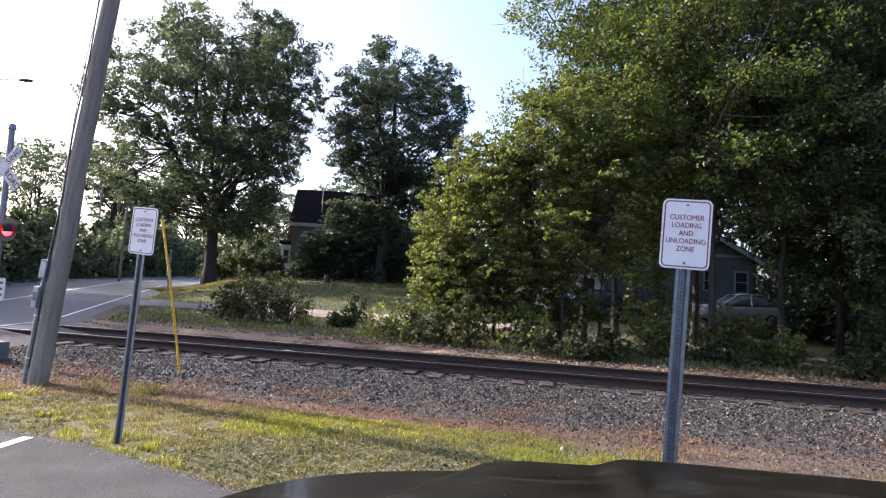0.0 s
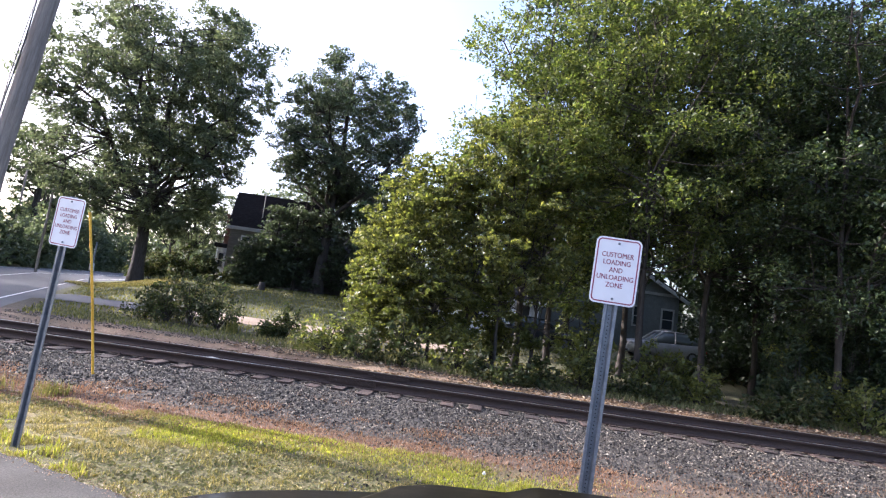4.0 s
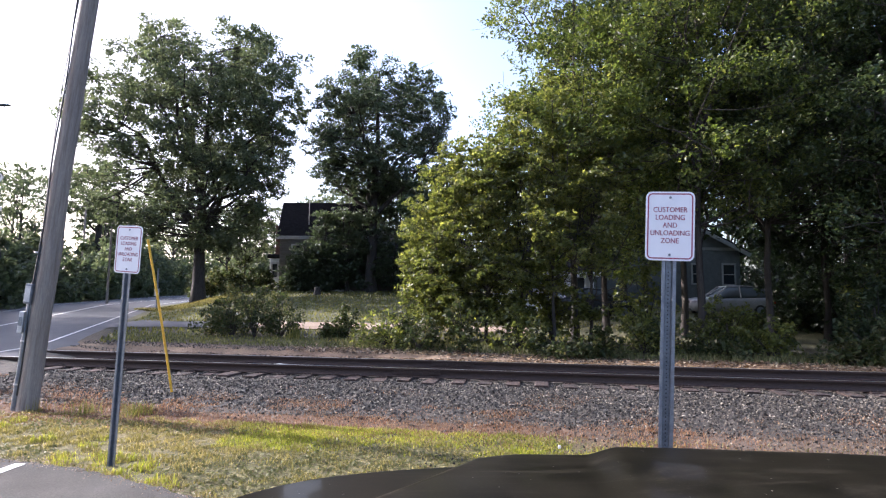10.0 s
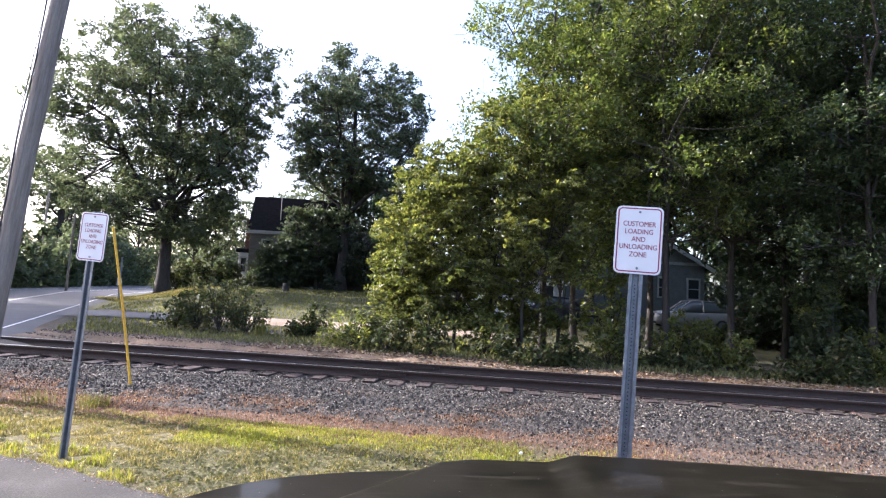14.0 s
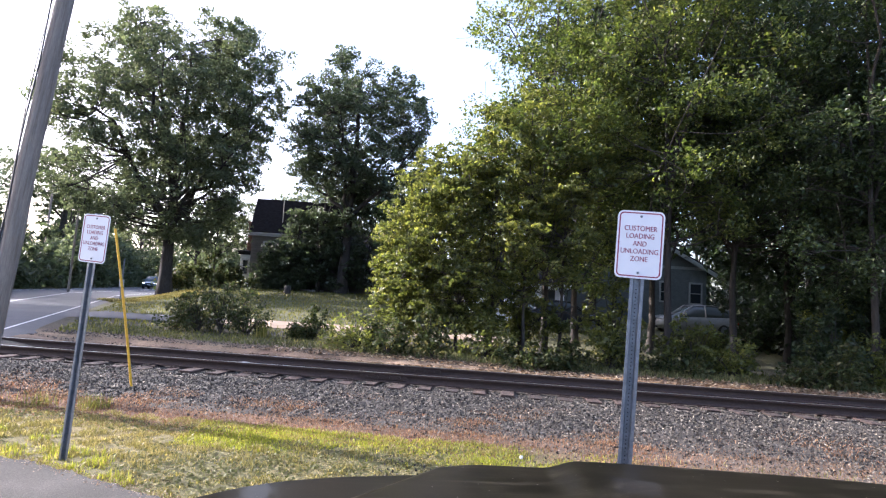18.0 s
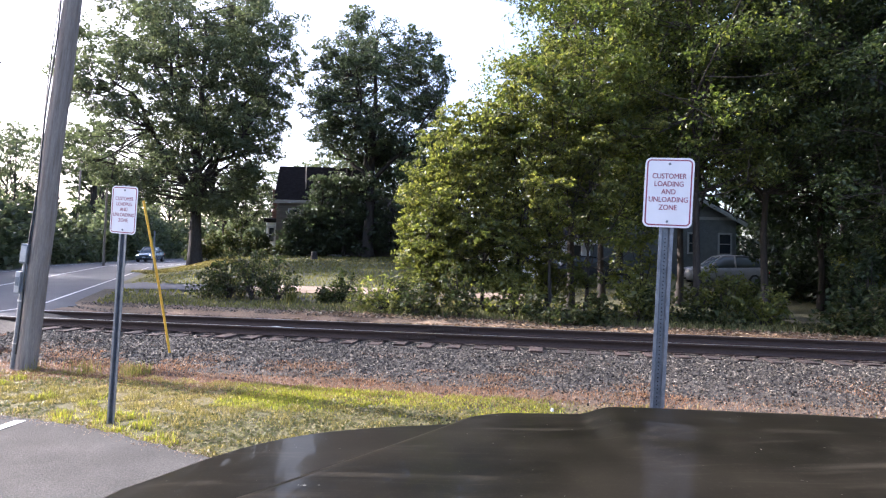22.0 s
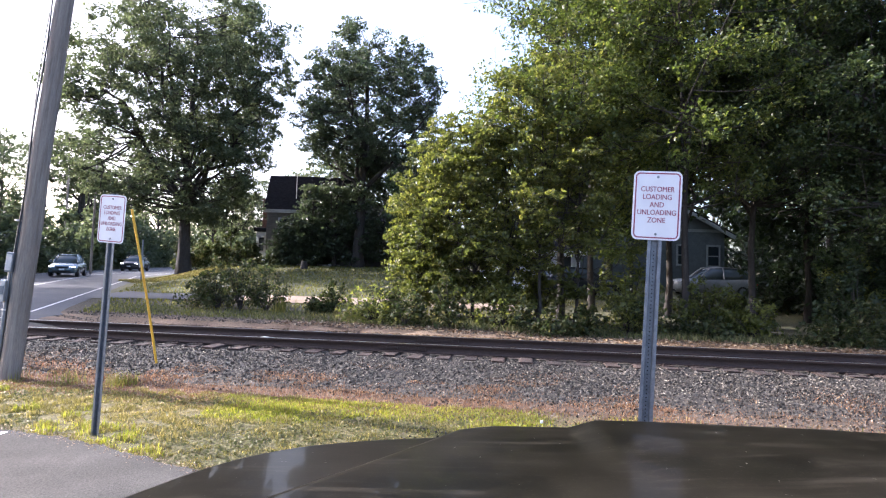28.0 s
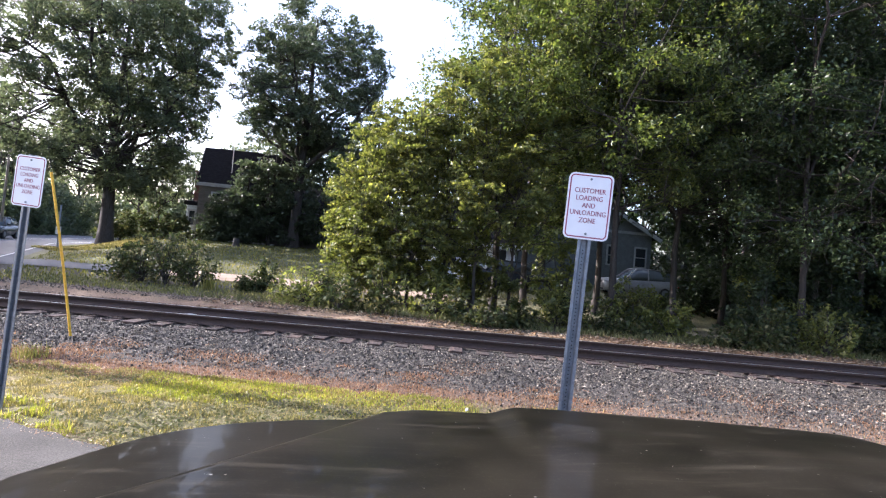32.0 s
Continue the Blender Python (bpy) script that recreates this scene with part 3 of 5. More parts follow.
def build_track():
    track = thing("railway_track", "single railway track with rusty rails on weathered wooden ties", "railway track", Matrix.LocRotScale((0, Y0, 0), Euler((0, 0, TRACK)), None), kind="structure")
    prof = rail_profile()
    s = np.arange(-120, 61, 4.0)
    for d in (0.0, 1.505):
        for nm, idx, mat, lab in (("rail", list(range(len(prof))), M_RUST, "rusty brown steel rail"),):
            v = np.array([(x, d + p[0], 0.10 + p[1]) for x in s for p in prof])
            n, k = len(s), len(prof)
            f = np.array([(i * k + j, i * k + (j + 1) % k, (i + 1) * k + (j + 1) % k, (i + 1) * k + j) for i in range(n - 1) for j in range(k)])
            rail = part(nm, mesh_of(nm, v, f, mat), None, track, lab)
        part("running_surface", strip_mesh("running_surface", np.stack([s, s * 0 + d + 0.03, s * 0 + 0.268], 1), np.stack([s, s * 0 + d - 0.03, s * 0 + 0.268], 1), M_RAILTOP), None, rail, "polished rail head")
    for d in (0.0, 1.505):   # joint bars
        for sj in (-0.35, 11.5, -12.2):
            b = bmesh.new()
            for q in (-1, 1):
                box(b, -0.45, 0.45, q * 0.012, q * 0.034, 0.05, 0.12, 0.004)
                for k in range(4):
                    xx = -0.32 + k * 0.21
                    box(b, xx - 0.016, xx + 0.016, q * 0.034, q * 0.055, 0.07, 0.1, 0.003)
            part("joint_bar", b, M_RUST, track, "bolted rail joint bar", pose(sj + d * 0.3, d, 0.10))
    rng = np.random.default_rng(3)
    ties = []
    for k in range(4):
        b = box_bm(-0.115, 0.115, -0.6 + 0.04 * k, 2.1 - 0.03 * k, -0.09, 0.092, 0.012)
        for v in b.verts:
            v.co += Vector(rng.normal(0, 0.006, 3))
        me = bpy.data.meshes.new("tie")
        b.to_mesh(me)
        b.free()
        me.materials.append(M_TIE)
        ties.append(me)
    pb = box_bm(-0.09, 0.09, -0.17, 0.17, 0.083, 0.099)
    for q in (-1, 1):
        for xx in (-0.05, 0.05):
            box(pb, xx - 0.012, xx + 0.012, q * 0.085 - 0.015, q * 0.085 + 0.015, 0.09, 0.125)
    pm = bpy.data.meshes.new("tie_plate")
    pb.to_mesh(pm)
    pb.free()
    pm.materials.append(M_RUST)
    for i in range(-50, 32):
        sx = i * 0.5
        if track_point(sx, 0)[0] < road_edge(track_point(sx, 0)[1]) + 0.5:
            continue
        t = part("tie", ties[i % 4], None, track, m=pose(sx + rng.normal(0, 0.012), rng.normal(0, 0.05), rng.normal(0, 0.006), 0, 0, rng.normal(0, 0.8)))
        if i > -34:
            for d in (0.0, 1.505):
                part("tie_plate", pm, None, track, m=pose(sx, d, 0))
    # ballast bed and its stones
    s = np.arange(-45, 30, 0.5)
    rows = [(-3.4, -0.005), (-2.2, 0.03), (-0.85, 0.062), (0.2, 0.066), (1.3, 0.066), (2.3, 0.066), (2.9, 0.06)]
    V = np.array([track_point(x, d + 0.08 * math.sin(x * 1.7 + d), z) for x in s for d, z in rows])
    k = len(rows)
    F = np.array([(i * k + j, (i + 1) * k + j, (i + 1) * k + j + 1, i * k + j + 1) for i in range(len(s) - 1) for j in range(k - 1)])
    tagged(new("ballast_bed", mesh_of("ballast_bed", V, F, M_BED, True)), "grey bed of crushed stone under the track", "ballast", kind="structure")
    stones("ballast", "loose grey crushed stone ballast beside the rails", -11, 13, -3.8, -0.12, 112000, 0.0125, 5)
    stones("ballast", "crushed stone between and beyond the rails", -11, 14, 0.1, 2.7, 16000, 0.018, 6)
    stones("gravel", "grey gravel verge beyond the far rail", -11, 4, 2.3, 4.4, 9000, 0.013, 9, thin=0.5)
    stones("gravel", "scattered gravel on bare earth near the post", 0.8, 9, -7.5, -3.0, 7000, 0.011, 7, thin=0.5)


# a chip of stone: four jagged sides on a foot sunk in the bed
ICO_V = np.array([(1.1, 0, -0.55), (0, 1.1, -0.55), (-1.1, 0, -0.55), (0, -1.1, -0.55), (0.15, 0.1, 0.75)], float)
ICO_F = np.array([(0, 1, 4), (1, 2, 4), (2, 3, 4), (3, 0, 4)])


def stones(name, label, s0, s1, d0, d1, n, r, seed, zfun=None, thin=None):
    rng = np.random.default_rng(seed)
    s, d = rng.uniform(s0, s1, n), d0 + (d1 - d0) * rng.uniform(0, 1, n)
    if thin is None:
        keep = rng.uniform(0, 1, n) < np.clip((d + 3.7) / 1.3, 0.08, 1)
        s, d = s[keep], d[keep]
    n = len(s)
    x, y = s * CT - d * ST, Y0 + s * ST + d * CT
    ok = (x > road_edge(y) + 0.6) & ~((np.abs((s + 0.25) % 0.5 - 0.25) < 0.125) & (d > -0.62) & (d < 2.12))
    s, d, x, y = s[ok], d[ok], x[ok], y[ok]
    n = len(s)
    z = np.interp(d, [-4.8, -3.4, -2.2, -0.85, 0.2, 2.3, 2.9, 3.0], [-0.005, -0.005, 0.03, 0.062, 0.066, 0.066, 0.06, 0.0])
    z = np.where(d > 2.9, ground_z(x, y), z)
    size = r * rng.uniform(0.55, 1.5, n)
    q = rng.normal(size=(n, 4)) * [1, 0.5, 0.5, 1]
    q /= np.linalg.norm(q, axis=1, keepdims=True)
    w, a, b, c = q.T
    R = np.stack([1 - 2 * (b * b + c * c), 2 * (a * b - w * c), 2 * (a * c + w * b), 2 * (a * b + w * c), 1 - 2 * (a * a + c * c), 2 * (b * c - w * a), 2 * (a * c - w * b), 2 * (b * c + w * a), 1 - 2 * (a * a + b * b)], 1).reshape(n, 3, 3)
    sc = rng.uniform(0.6, 1.2, (n, 1, 3))
    jit = 1.15 + rng.normal(0, 0.25, (n, len(ICO_V), 1))
    V = np.einsum("nij,nkj->nki", R, ICO_V[None] * sc * jit) * size[:, None, None]
    V += np.stack([x, y, z + size * 0.35], 1)[:, None, :]
    F = (ICO_F[None] + (np.arange(n) * len(ICO_V))[:, None, None]).reshape(-1, 3)
    return tagged(new(name, mesh_of(name, V.reshape(-1, 3), F, M_STONE)), label, "gravel", kind="stuff")


def lumps(p):
    """Uneven growth of a turf, by place: short in the hollows, long on the tussocks."""
    x, y = p[:, 0], p[:, 1]
    return np.clip(1 + 0.75 * np.sin(6.3 * x + 2 * np.sin(4.1 * y)) * np.sin(7.9 * y + 1.7 * np.sin(5.3 * x)) + 0.4 * np.sin(14 * x + 3 * np.sin(9 * y)), 0.25, 2.1)


def build_grass():
    rng = np.random.default_rng(11)

    def field(n, x0, x1, d0, d1, want, zoff=-0.01):
        x = rng.uniform(x0, x1, n)
        d = rng.uniform(d0, d1, n)
        y = Y0 + SLOPE * x + d / CT
        lot = np.interp(x, [-9, -6, -3.99, -3.36, -2.64, -2.0, -1, 0.5, 2.5, 6, 14], [6.9, 6.35, 5.85, 5.65, 5.27, 4.92, 4.35, 3.72, 2.95, 1.6, -1.5])
        c = np.array([noise.noise(Vector((a * 0.9, b * 0.9, 1.7))) + 0.5 * noise.noise(Vector((a * 2.6, b * 2.6, 4))) for a, b in zip(x, y)])
        ok = (y > lot - 0.03 + 0.12 * c) & want(c, x, d, rng.uniform(0, 1, n)) & (rng.uniform(0, 1, n) < np.clip(1.0 - (x - (1.3 if d1 < -3 else 2.4) - c) / 1.2, 0.06 if d1 < -3 else 0.4, 1)) & (x > road_edge(y) + 0.9)
        x, y = x[ok], y[ok]
        return np.stack([x, y, ground_z(x, y) + zoff], 1)

    p = field(230000, -8, 8, -7.6, -3.95, lambda c, x, d, u: u < 0.85 + 0.7 * c)
    tagged(new("grass", blades_mesh("grass", p, 0.033 * lumps(p) * rng.uniform(0.5, 1.3, len(p)), 0.0055, M_GRASS, rng, 0.6)), "short sun-bleached grass along the lot", "grass", kind="stuff")
    p = field(80000, -8, 6, -7.5, -4.4, lambda c, x, d, u: (c > 0.05) & (u < 0.35 + c) & ((d < -5.7) | (c > 0.4)))
    tagged(new("lush_grass", blades_mesh("lush_grass", p, 0.062 * lumps(p) * rng.uniform(0.5, 1.3, len(p)), 0.0055, M_LUSH, rng, 0.55)), "bright green clumps of longer grass", "grass", kind="stuff")
    p = field(26000, -2.4, 2.4, -5.2, -4.05, lambda c, x, d, u: u < 0.55 + c)
    tagged(new("lush_grass", blades_mesh("lush_grass", p, 0.045, 0.006, M_LUSH, rng, 0.4)), "green grass strip beside the dry verge", "grass", kind="stuff")
    p = field(130000, -9, 12, -4.8, -1.6, lambda c, x, d, u: u < np.clip(0.75 + 0.8 * c, 0, 1) * np.clip(1.3 - np.abs(d + 3.65) / 0.95, 0.05, 1) * 1.6)
    tagged(new("dry_grass", blades_mesh("dry_grass", p, 0.04, 0.0045, M_DRY, rng, 0.8)), "reddish brown dead grass by the ballast", "grass", kind="stuff")
    p = field(90000, -9, 12, -3.6, -1.2, lambda c, x, d, u: (c > 0.08) & (u < 0.35 + 1.2 * c) & (u < 1.4 + d * -0.2 - 0.22 * (d + 3.6)), 0.015)
    tagged(new("dry_grass", blades_mesh("dry_grass", p, 0.035, 0.0045, M_DRY, rng, 0.9)), "patches of dead reddish grass among the stones", "grass", kind="stuff")
    # low broad-leaved weeds in the grass
    p = field(26000, -7, 2.5, -7.5, -4.3, lambda c, x, d, u: (c < 0.02) & (u < 0.45 - c))
    p[:, 2] += rng.uniform(0.01, 0.035, len(p))
    tagged(new("low_weeds", leaves_mesh("low_weeds", p, 0.032, M_WEED, rng, 0.8, 0.8)), "low grey-green weeds matted in the grass", "weeds", kind="stuff")
    # tufts at the pole and the posts
    tuft = []
    for cx, cy, r, k in ((-4.75, 8.2, 0.2, 110), (-4.05, 8.15, 0.26, 170), (-5.45, 8.35, 0.15, 30), (1.6, 3.9, 0.2, 25)):
        q = rng.normal(0, r * 0.5, (k, 2))
        tuft.append(np.stack([cx + q[:, 0], cy + q[:, 1], ground_z(cx + q[:, 0], cy + q[:, 1])], 1))
    tagged(new("tall_grass", blades_mesh("tall_grass", np.concatenate(tuft), 0.2, 0.0035, M_LAWN, rng, 0.5)), "tall yellow-green grass tufts around the pole", "grass", kind="stuff")
    # dead leaves and crumbs washed along the edge of the lot
    n = 2600
    x = rng.uniform(-6.5, 1.5, n)
    lot = np.interp(x, [-9, -6, -3.99, -3.36, -2.64, -2.0, -1, 0.5, 2.5], [6.9, 6.35, 5.85, 5.65, 5.27, 4.92, 4.35, 3.72, 2.95])
    y = lot + rng.normal(0.0, 0.07, n)
    tagged(new("leaf_litter", leaves_mesh("leaf_litter", np.stack([x, y, np.maximum(ground_z(x, y), 0.012) + 0.006], 1), 0.017, M_LITTER, rng, 2.0)), "brown leaf crumbs along the edge of the asphalt", "leaf litter", kind="stuff")
    # upright weeds beside the bush
    q = rng.normal(0, 0.14, (90, 2))
    x, y = -4.35 + q[:, 0], 18.5 + q[:, 1]
    tagged(new("tall_weeds", blades_mesh("tall_weeds", np.stack([x, y, ground_z(x, y)], 1), 0.5, 0.012, M_LAWN, rng, 0.25)), "upright pale green weeds beside the bush", "weeds", kind="stuff")
    # far verge and lawn
    n = 18000
    x, d = rng.uniform(-14, 16, n), rng.uniform(4.4, 6.6, n)
    y = Y0 + SLOPE * x + d / CT
    ok = x > road_edge(y) + 1.2
    p = np.stack([x, y, ground_z(x, y)], 1)[ok]
    tagged(new("weeds", blades_mesh("weeds", p, 0.16 * np.clip(0.45 + (p[:, 0] + 6) / 10, 0.45, 1) * rng.uniform(0.3, 1.3, len(p)), 0.012, M_WEED, rng, 0.6)), "short dull weeds along the far side of the track", "weeds", kind="stuff")
    n = 32000
    x, y = rng.uniform(-19, 8, n), rng.uniform(17, 46, n)
    ok = (x > road_edge(y) + 1.0) & (np.abs(y - np.interp(x, [-13, -4, 4, 13], [24.2, 22.8, 22.2, 22.0])) > 1.4)
    p = np.stack([x, y, ground_z(x, y)], 1)[ok]
    tagged(new("lawn", blades_mesh("lawn", p, 0.09, 0.02, M_LAWN, rng, 0.5)), "mown lawn rising to the house", "lawn", kind="stuff")
    n = 9000
    a, q = rng.uniform(0, 2 * np.pi, n), rng.uniform(0, 1, n) ** 0.5
    x, y = -15.6 + 3.2 * q * np.cos(a), 37.4 + 2.2 * q * np.sin(a)
    tagged(new("mound_grass", blades_mesh("mound_grass", np.stack([x, y, ground_z(x, y)], 1), 0.13, 0.03, M_GRASS, rng, 0.6)), "long pale grass on a low mound", "grass", kind="stuff")
    n = 6000
    x, d = rng.uniform(-4, 14, n), rng.normal(3.4, 0.9, n)
    d = d[(d > 2.6)]
    x = x[:len(d)]
    y = Y0 + SLOPE * x + d / CT
    tagged(new("leaf_litter", leaves_mesh("leaf_litter", np.stack([x, y, ground_z(x, y) + 0.02], 1), 0.1, M_LITTER, rng, 2.5)), "brown fallen leaves and twigs under the trees", "leaf litter", kind="stuff")


# ---- signs and poles ----
def text_mesh(body, size):
    cu = bpy.data.curves.new("lettering", "FONT")
    cu.body, cu.size, cu.align_x, cu.align_y, cu.extrude, cu.offset = body, size, "CENTER", "CENTER", 0.0004, 0.0
    cu.resolution_u = 3
    ob = bpy.data.objects.new("lettering", cu)
    scene.collection.objects.link(ob)
    dg = bpy.context.evaluated_depsgraph_get()
    me = bpy.data.meshes.new_from_object(ob.evaluated_get(dg))
    bpy.data.objects.remove(ob)
    # a second stroke beside the first, for the weight of the lettering
    b = bmesh.new()
    for dx, dz in ((-0.012, 0.0), (0.012, 0.0003)):
        k = len(b.verts)
        b.from_mesh(me)
        b.verts.ensure_lookup_table()
        for v in b.verts[k:]:
            v.co += Vector((dx * size, 0, dz))
    b.to_mesh(me)
    b.free()
    return me


def rounded(w, h, r, n=6):
    out = []
    for cx, cz, a0 in ((w / 2 - r, h / 2 - r, 0), (-w / 2 + r, h / 2 - r, 90), (-w / 2 + r, -h / 2 + r, 180), (w / 2 - r, -h / 2 + r, 270)):
        for k in range(n + 1):
            a = radians(a0 + 90 * k / n)
            out.append((cx + r * math.cos(a), cz + r * math.sin(a)))
    return out


def plate_mesh(name, w, h, r, y0, y1, mat):
    o = rounded(w, h, r)
    n = len(o)
    v = [(x, y0, z) for x, z in o] + [(x, y1, z) for x, z in o]
    f = [list(range(n)), list(range(2 * n - 1, n - 1, -1))] + [[i, n + i, n + (i + 1) % n, (i + 1) % n] for i in range(n)]
    return mesh_of(name, v, f, mat)


def ring_mesh(name, w, h, r, t, y, mat):
    a, b = rounded(w, h, r), rounded(w - 2 * t, h - 2 * t, r - t)
    n = len(a)
    v = [(x, y, z) for x, z in a] + [(x, y, z) for x, z in b]
    return mesh_of(name, v, [[i, (i + 1) % n, n + (i + 1) % n, n + i] for i in range(n)], mat)


def post_mesh(height):
    """Flanged channel post: two flanges, slanted sides and a web behind, in thin steel."""
    o = [(-0.045, 0), (-0.024, 0), (-0.016, 0.03), (0.016, 0.03), (0.024, 0), (0.045, 0)]
    i = [(0.045, 0.004), (0.027, 0.004), (0.0185, 0.034), (-0.0185, 0.034), (-0.027, 0.004), (-0.045, 0.004)]
    p = o + i
    n = len(p)
    v = [(x, y, z) for z in (-0.4, height) for x, y in p]
    f = [[k, (k + 1) % n, n + (k + 1) % n, n + k] for k in range(n)] + [[n + k, n + k + 1, n + n - 2 - k, n + n - 1 - k] for k in range(n // 2 - 1)]
    return mesh_of("post", v, f, M_GALV)


def zone_sign(base, height, yaw, lean_x, lean_y, sign_z, group):
    m = Matrix.Translation(base) @ Matrix.Rotation(radians(yaw), 4, "Z") @ Matrix.Rotation(radians(lean_x), 4, "Y") @ Matrix.Rotation(radians(lean_y), 4, "X")
    ob = thing("parking_sign", "white sign with maroon border and lettering on a galvanised post", "sign", m, group)
    post = part("post", post_mesh(height), None, ob, "galvanised steel channel post")
    holes = bmesh.new()
    for k in range(int((height - 0.5) / 0.0254)):
        bmesh.ops.create_circle(holes, cap_ends=True, radius=0.0045, segments=8, matrix=pose(0, 0.0285, 0.03 + k * 0.0254, 90))
    part("hole_strip", holes, M_HOLE, post, "row of punched bolt holes")
    plate = part("sign_plate", plate_mesh("sign_plate", 0.305, 0.457, 0.038, -0.008, -0.005, M_SIGN), None, ob, "white reflective sign plate", pose(0, 0, sign_z))
    part("border", ring_mesh("border", 0.283, 0.435, 0.03, 0.0085, -0.0086, M_MAROON), None, plate, "maroon border line")
    for k, w in enumerate(("CUSTOMER", "LOADING", "AND", "UNLOADING", "ZONE")):
        part("lettering", text_mesh(w, 0.049), M_MAROON, plate, "maroon lettering", Matrix.Translation((0, -0.0088, 0.107 - k * 0.0515)) @ Matrix.Rotation(radians(90), 4, "X") @ Matrix.Diagonal((0.84, 1.0, 1, 1)))
    for z in (0.19, -0.19):
        b = bmesh.new()
        bmesh.ops.create_cone(b, cap_ends=True, segments=6, radius1=0.0095, radius2=0.008, depth=0.008, matrix=pose(0, -0.011, z, 90))
        part("bolt", b, M_GALV, plate, "hexagonal bolt head")
    return ob


def build_signs():
    zone_sign((1.457, 3.845, -0.02), 2.32, -14, 2.3, 0, 2.11, "loading zone signs")
    zone_sign((-3.075, 5.77, 0.0), 2.29, -17, 3.7, 1.5, 2.05, "loading zone signs")
    # utility pole
    pole = thing("utility_pole", "weathered grey wooden utility pole leaning by the track", "utility pole", Matrix.Translation((-5.70, 8.45, 0)) @ Matrix.Rotation(radians(4.9), 4, "Y"))
    zz = np.linspace(-0.5, 11.5, 14)
    rng = np.random.default_rng(8)
    path = np.stack([rng.normal(0, 0.008, 14), rng.normal(0, 0.008, 14), zz], 1)
    part("shaft", tubes_mesh("shaft", [(path, np.interp(zz, [-0.5, 11.5], [0.136, 0.095]))], M_POLE, 20), None, pole)
    cz = np.linspace(0.2, 11.3, 40)
    part("cable", tubes_mesh("cable", [(np.stack([-0.125 + 0.03 * cz / 11 + 0.012 * np.sin(cz * 3), -0.09 + 0 * cz, cz], 1), np.full(40, 0.012))], M_WIRE, 6), None, pole, "dark cable running down the pole")
    part("cable", tubes_mesh("cable", [(np.stack([-0.155 + 0.04 * cz / 11 + 0.035 * np.sin(cz * 1.1), -0.05 + 0 * cz, cz], 1), np.full(40, 0.008))], M_WIRE, 6), None, pole, "thin loose ground wire")
    bx = part("meter_box", box_bm(-0.05, 0.05, -0.05, 0.05, -0.15, 0.13, 0.012), M_GALV, pole, "grey metal service box", pose(-0.15, -0.09, 1.62))
    part("box_door", box_bm(-0.038, 0.038, -0.058, -0.051, -0.12, 0.1, 0.003), M_SIGNEDGE, bx, "pale box door")
    outlet = part("outlet_box", box_bm(-0.035, 0.035, -0.04, 0.04, -0.16, 0.14, 0.01), M_SIGNEDGE, pole, "pale metal outlet box", pose(-0.185, -0.11, 1.22))
    part("outlet_cover", box_bm(-0.025, 0.025, -0.048, -0.041, -0.06, 0.06, 0.003), M_GALV, outlet, "hinged outlet cover")
    part("conduit", tubes_mesh("conduit", [(np.array([(-0.155, -0.05, -0.15), (-0.15, -0.05, 0.6), (-0.145, -0.06, 1.47)]), [0.045] * 3)], M_GALV, 10), None, pole, "grey conduit down to the ground")
    part("conduit", tubes_mesh("conduit", [(np.array([(-0.135, -0.07, 1.75), (-0.125, -0.06, 2.1), (-0.12, -0.05, 2.4)]), [0.02] * 3)], M_GALV, 8), None, pole, "grey conduit above the box")
    for z in (0.35, 0.95, 2.2):
        part("conduit_strap", tubes_mesh("conduit_strap", [(np.array([(-0.15, -0.055, z - 0.012), (-0.15, -0.055, z + 0.012)]), [0.052] * 2)], M_SIGNEDGE, 10), None, pole, "steel pipe strap")
    b = box_bm(-1.1, 1.1, -0.06, 0.06, 10.6, 10.75, 0.01)
    part("crossarm", b, M_POLE, pole, "wooden crossarm")
    # guy wire with its yellow guard
    guy = thing("guy_wire", "steel guy wire with a long yellow plastic guard", "guy wire")
    a = Vector((-4.24, 9.7, 0.0))
    t = Vector((-4.612, 9.396, 2.52))
    way = (t - a).normalized()
    end = a + way * 10.2
    part("wire", tubes_mesh("wire", [(np.array([a[:], end[:]]), [0.0022, 0.0022])], M_WIRE, 6), None, guy)
    u = np.linspace(0.06, 2.55, 14)
    part("guard", tubes_mesh("guard", [(np.array([(a + way * k)[:] for k in u]) + np.stack([0.012 * np.sin(u * 1.3), 0 * u, 0 * u], 1), np.full(14, 0.019))], M_YELLOW, 10), None, guy, "yellow plastic guard sleeve")
    part("anchor", tubes_mesh("anchor", [(np.array([(a - way * 0.4)[:], (a + way * 0.12)[:]]), [0.014, 0.014])], M_GALV, 6), None, guy, "steel anchor rod")
    # crossing signal
    M_WHITEP = surface("white_signal_paint", (0.42, 0.43, 0.43), (0.58, 0.58, 0.58), 6, 0.5, bump=0.05)
    M_BLACKP = plain("black_signal_paint", (0.02, 0.02, 0.02), 0.5)
    sg = thing("crossing_signal", "railroad crossing signal with crossbuck and lit red lamp", "crossing signal", pose(-7.74, 10.1, 0.02, 0, 0, -11))
    part("mast", tubes_mesh("mast", [(np.array([(0, 0, -0.1), (0, 0, 4.02)]), [0.05, 0.05])], M_GALV, 12), None, sg, "silver signal mast")
    b = bmesh.new()
    bmesh.ops.create_cone(b, cap_ends=True, segments=12, radius1=0.075, radius2=0.05, depth=0.1, matrix=pose(0, 0, 4.05))
    part("cap", b, M_GALV, sg)
    part("base", box_bm(-0.22, 0.22, -0.22, 0.22, -0.1, 0.32, 0.03), M_GALV, sg)
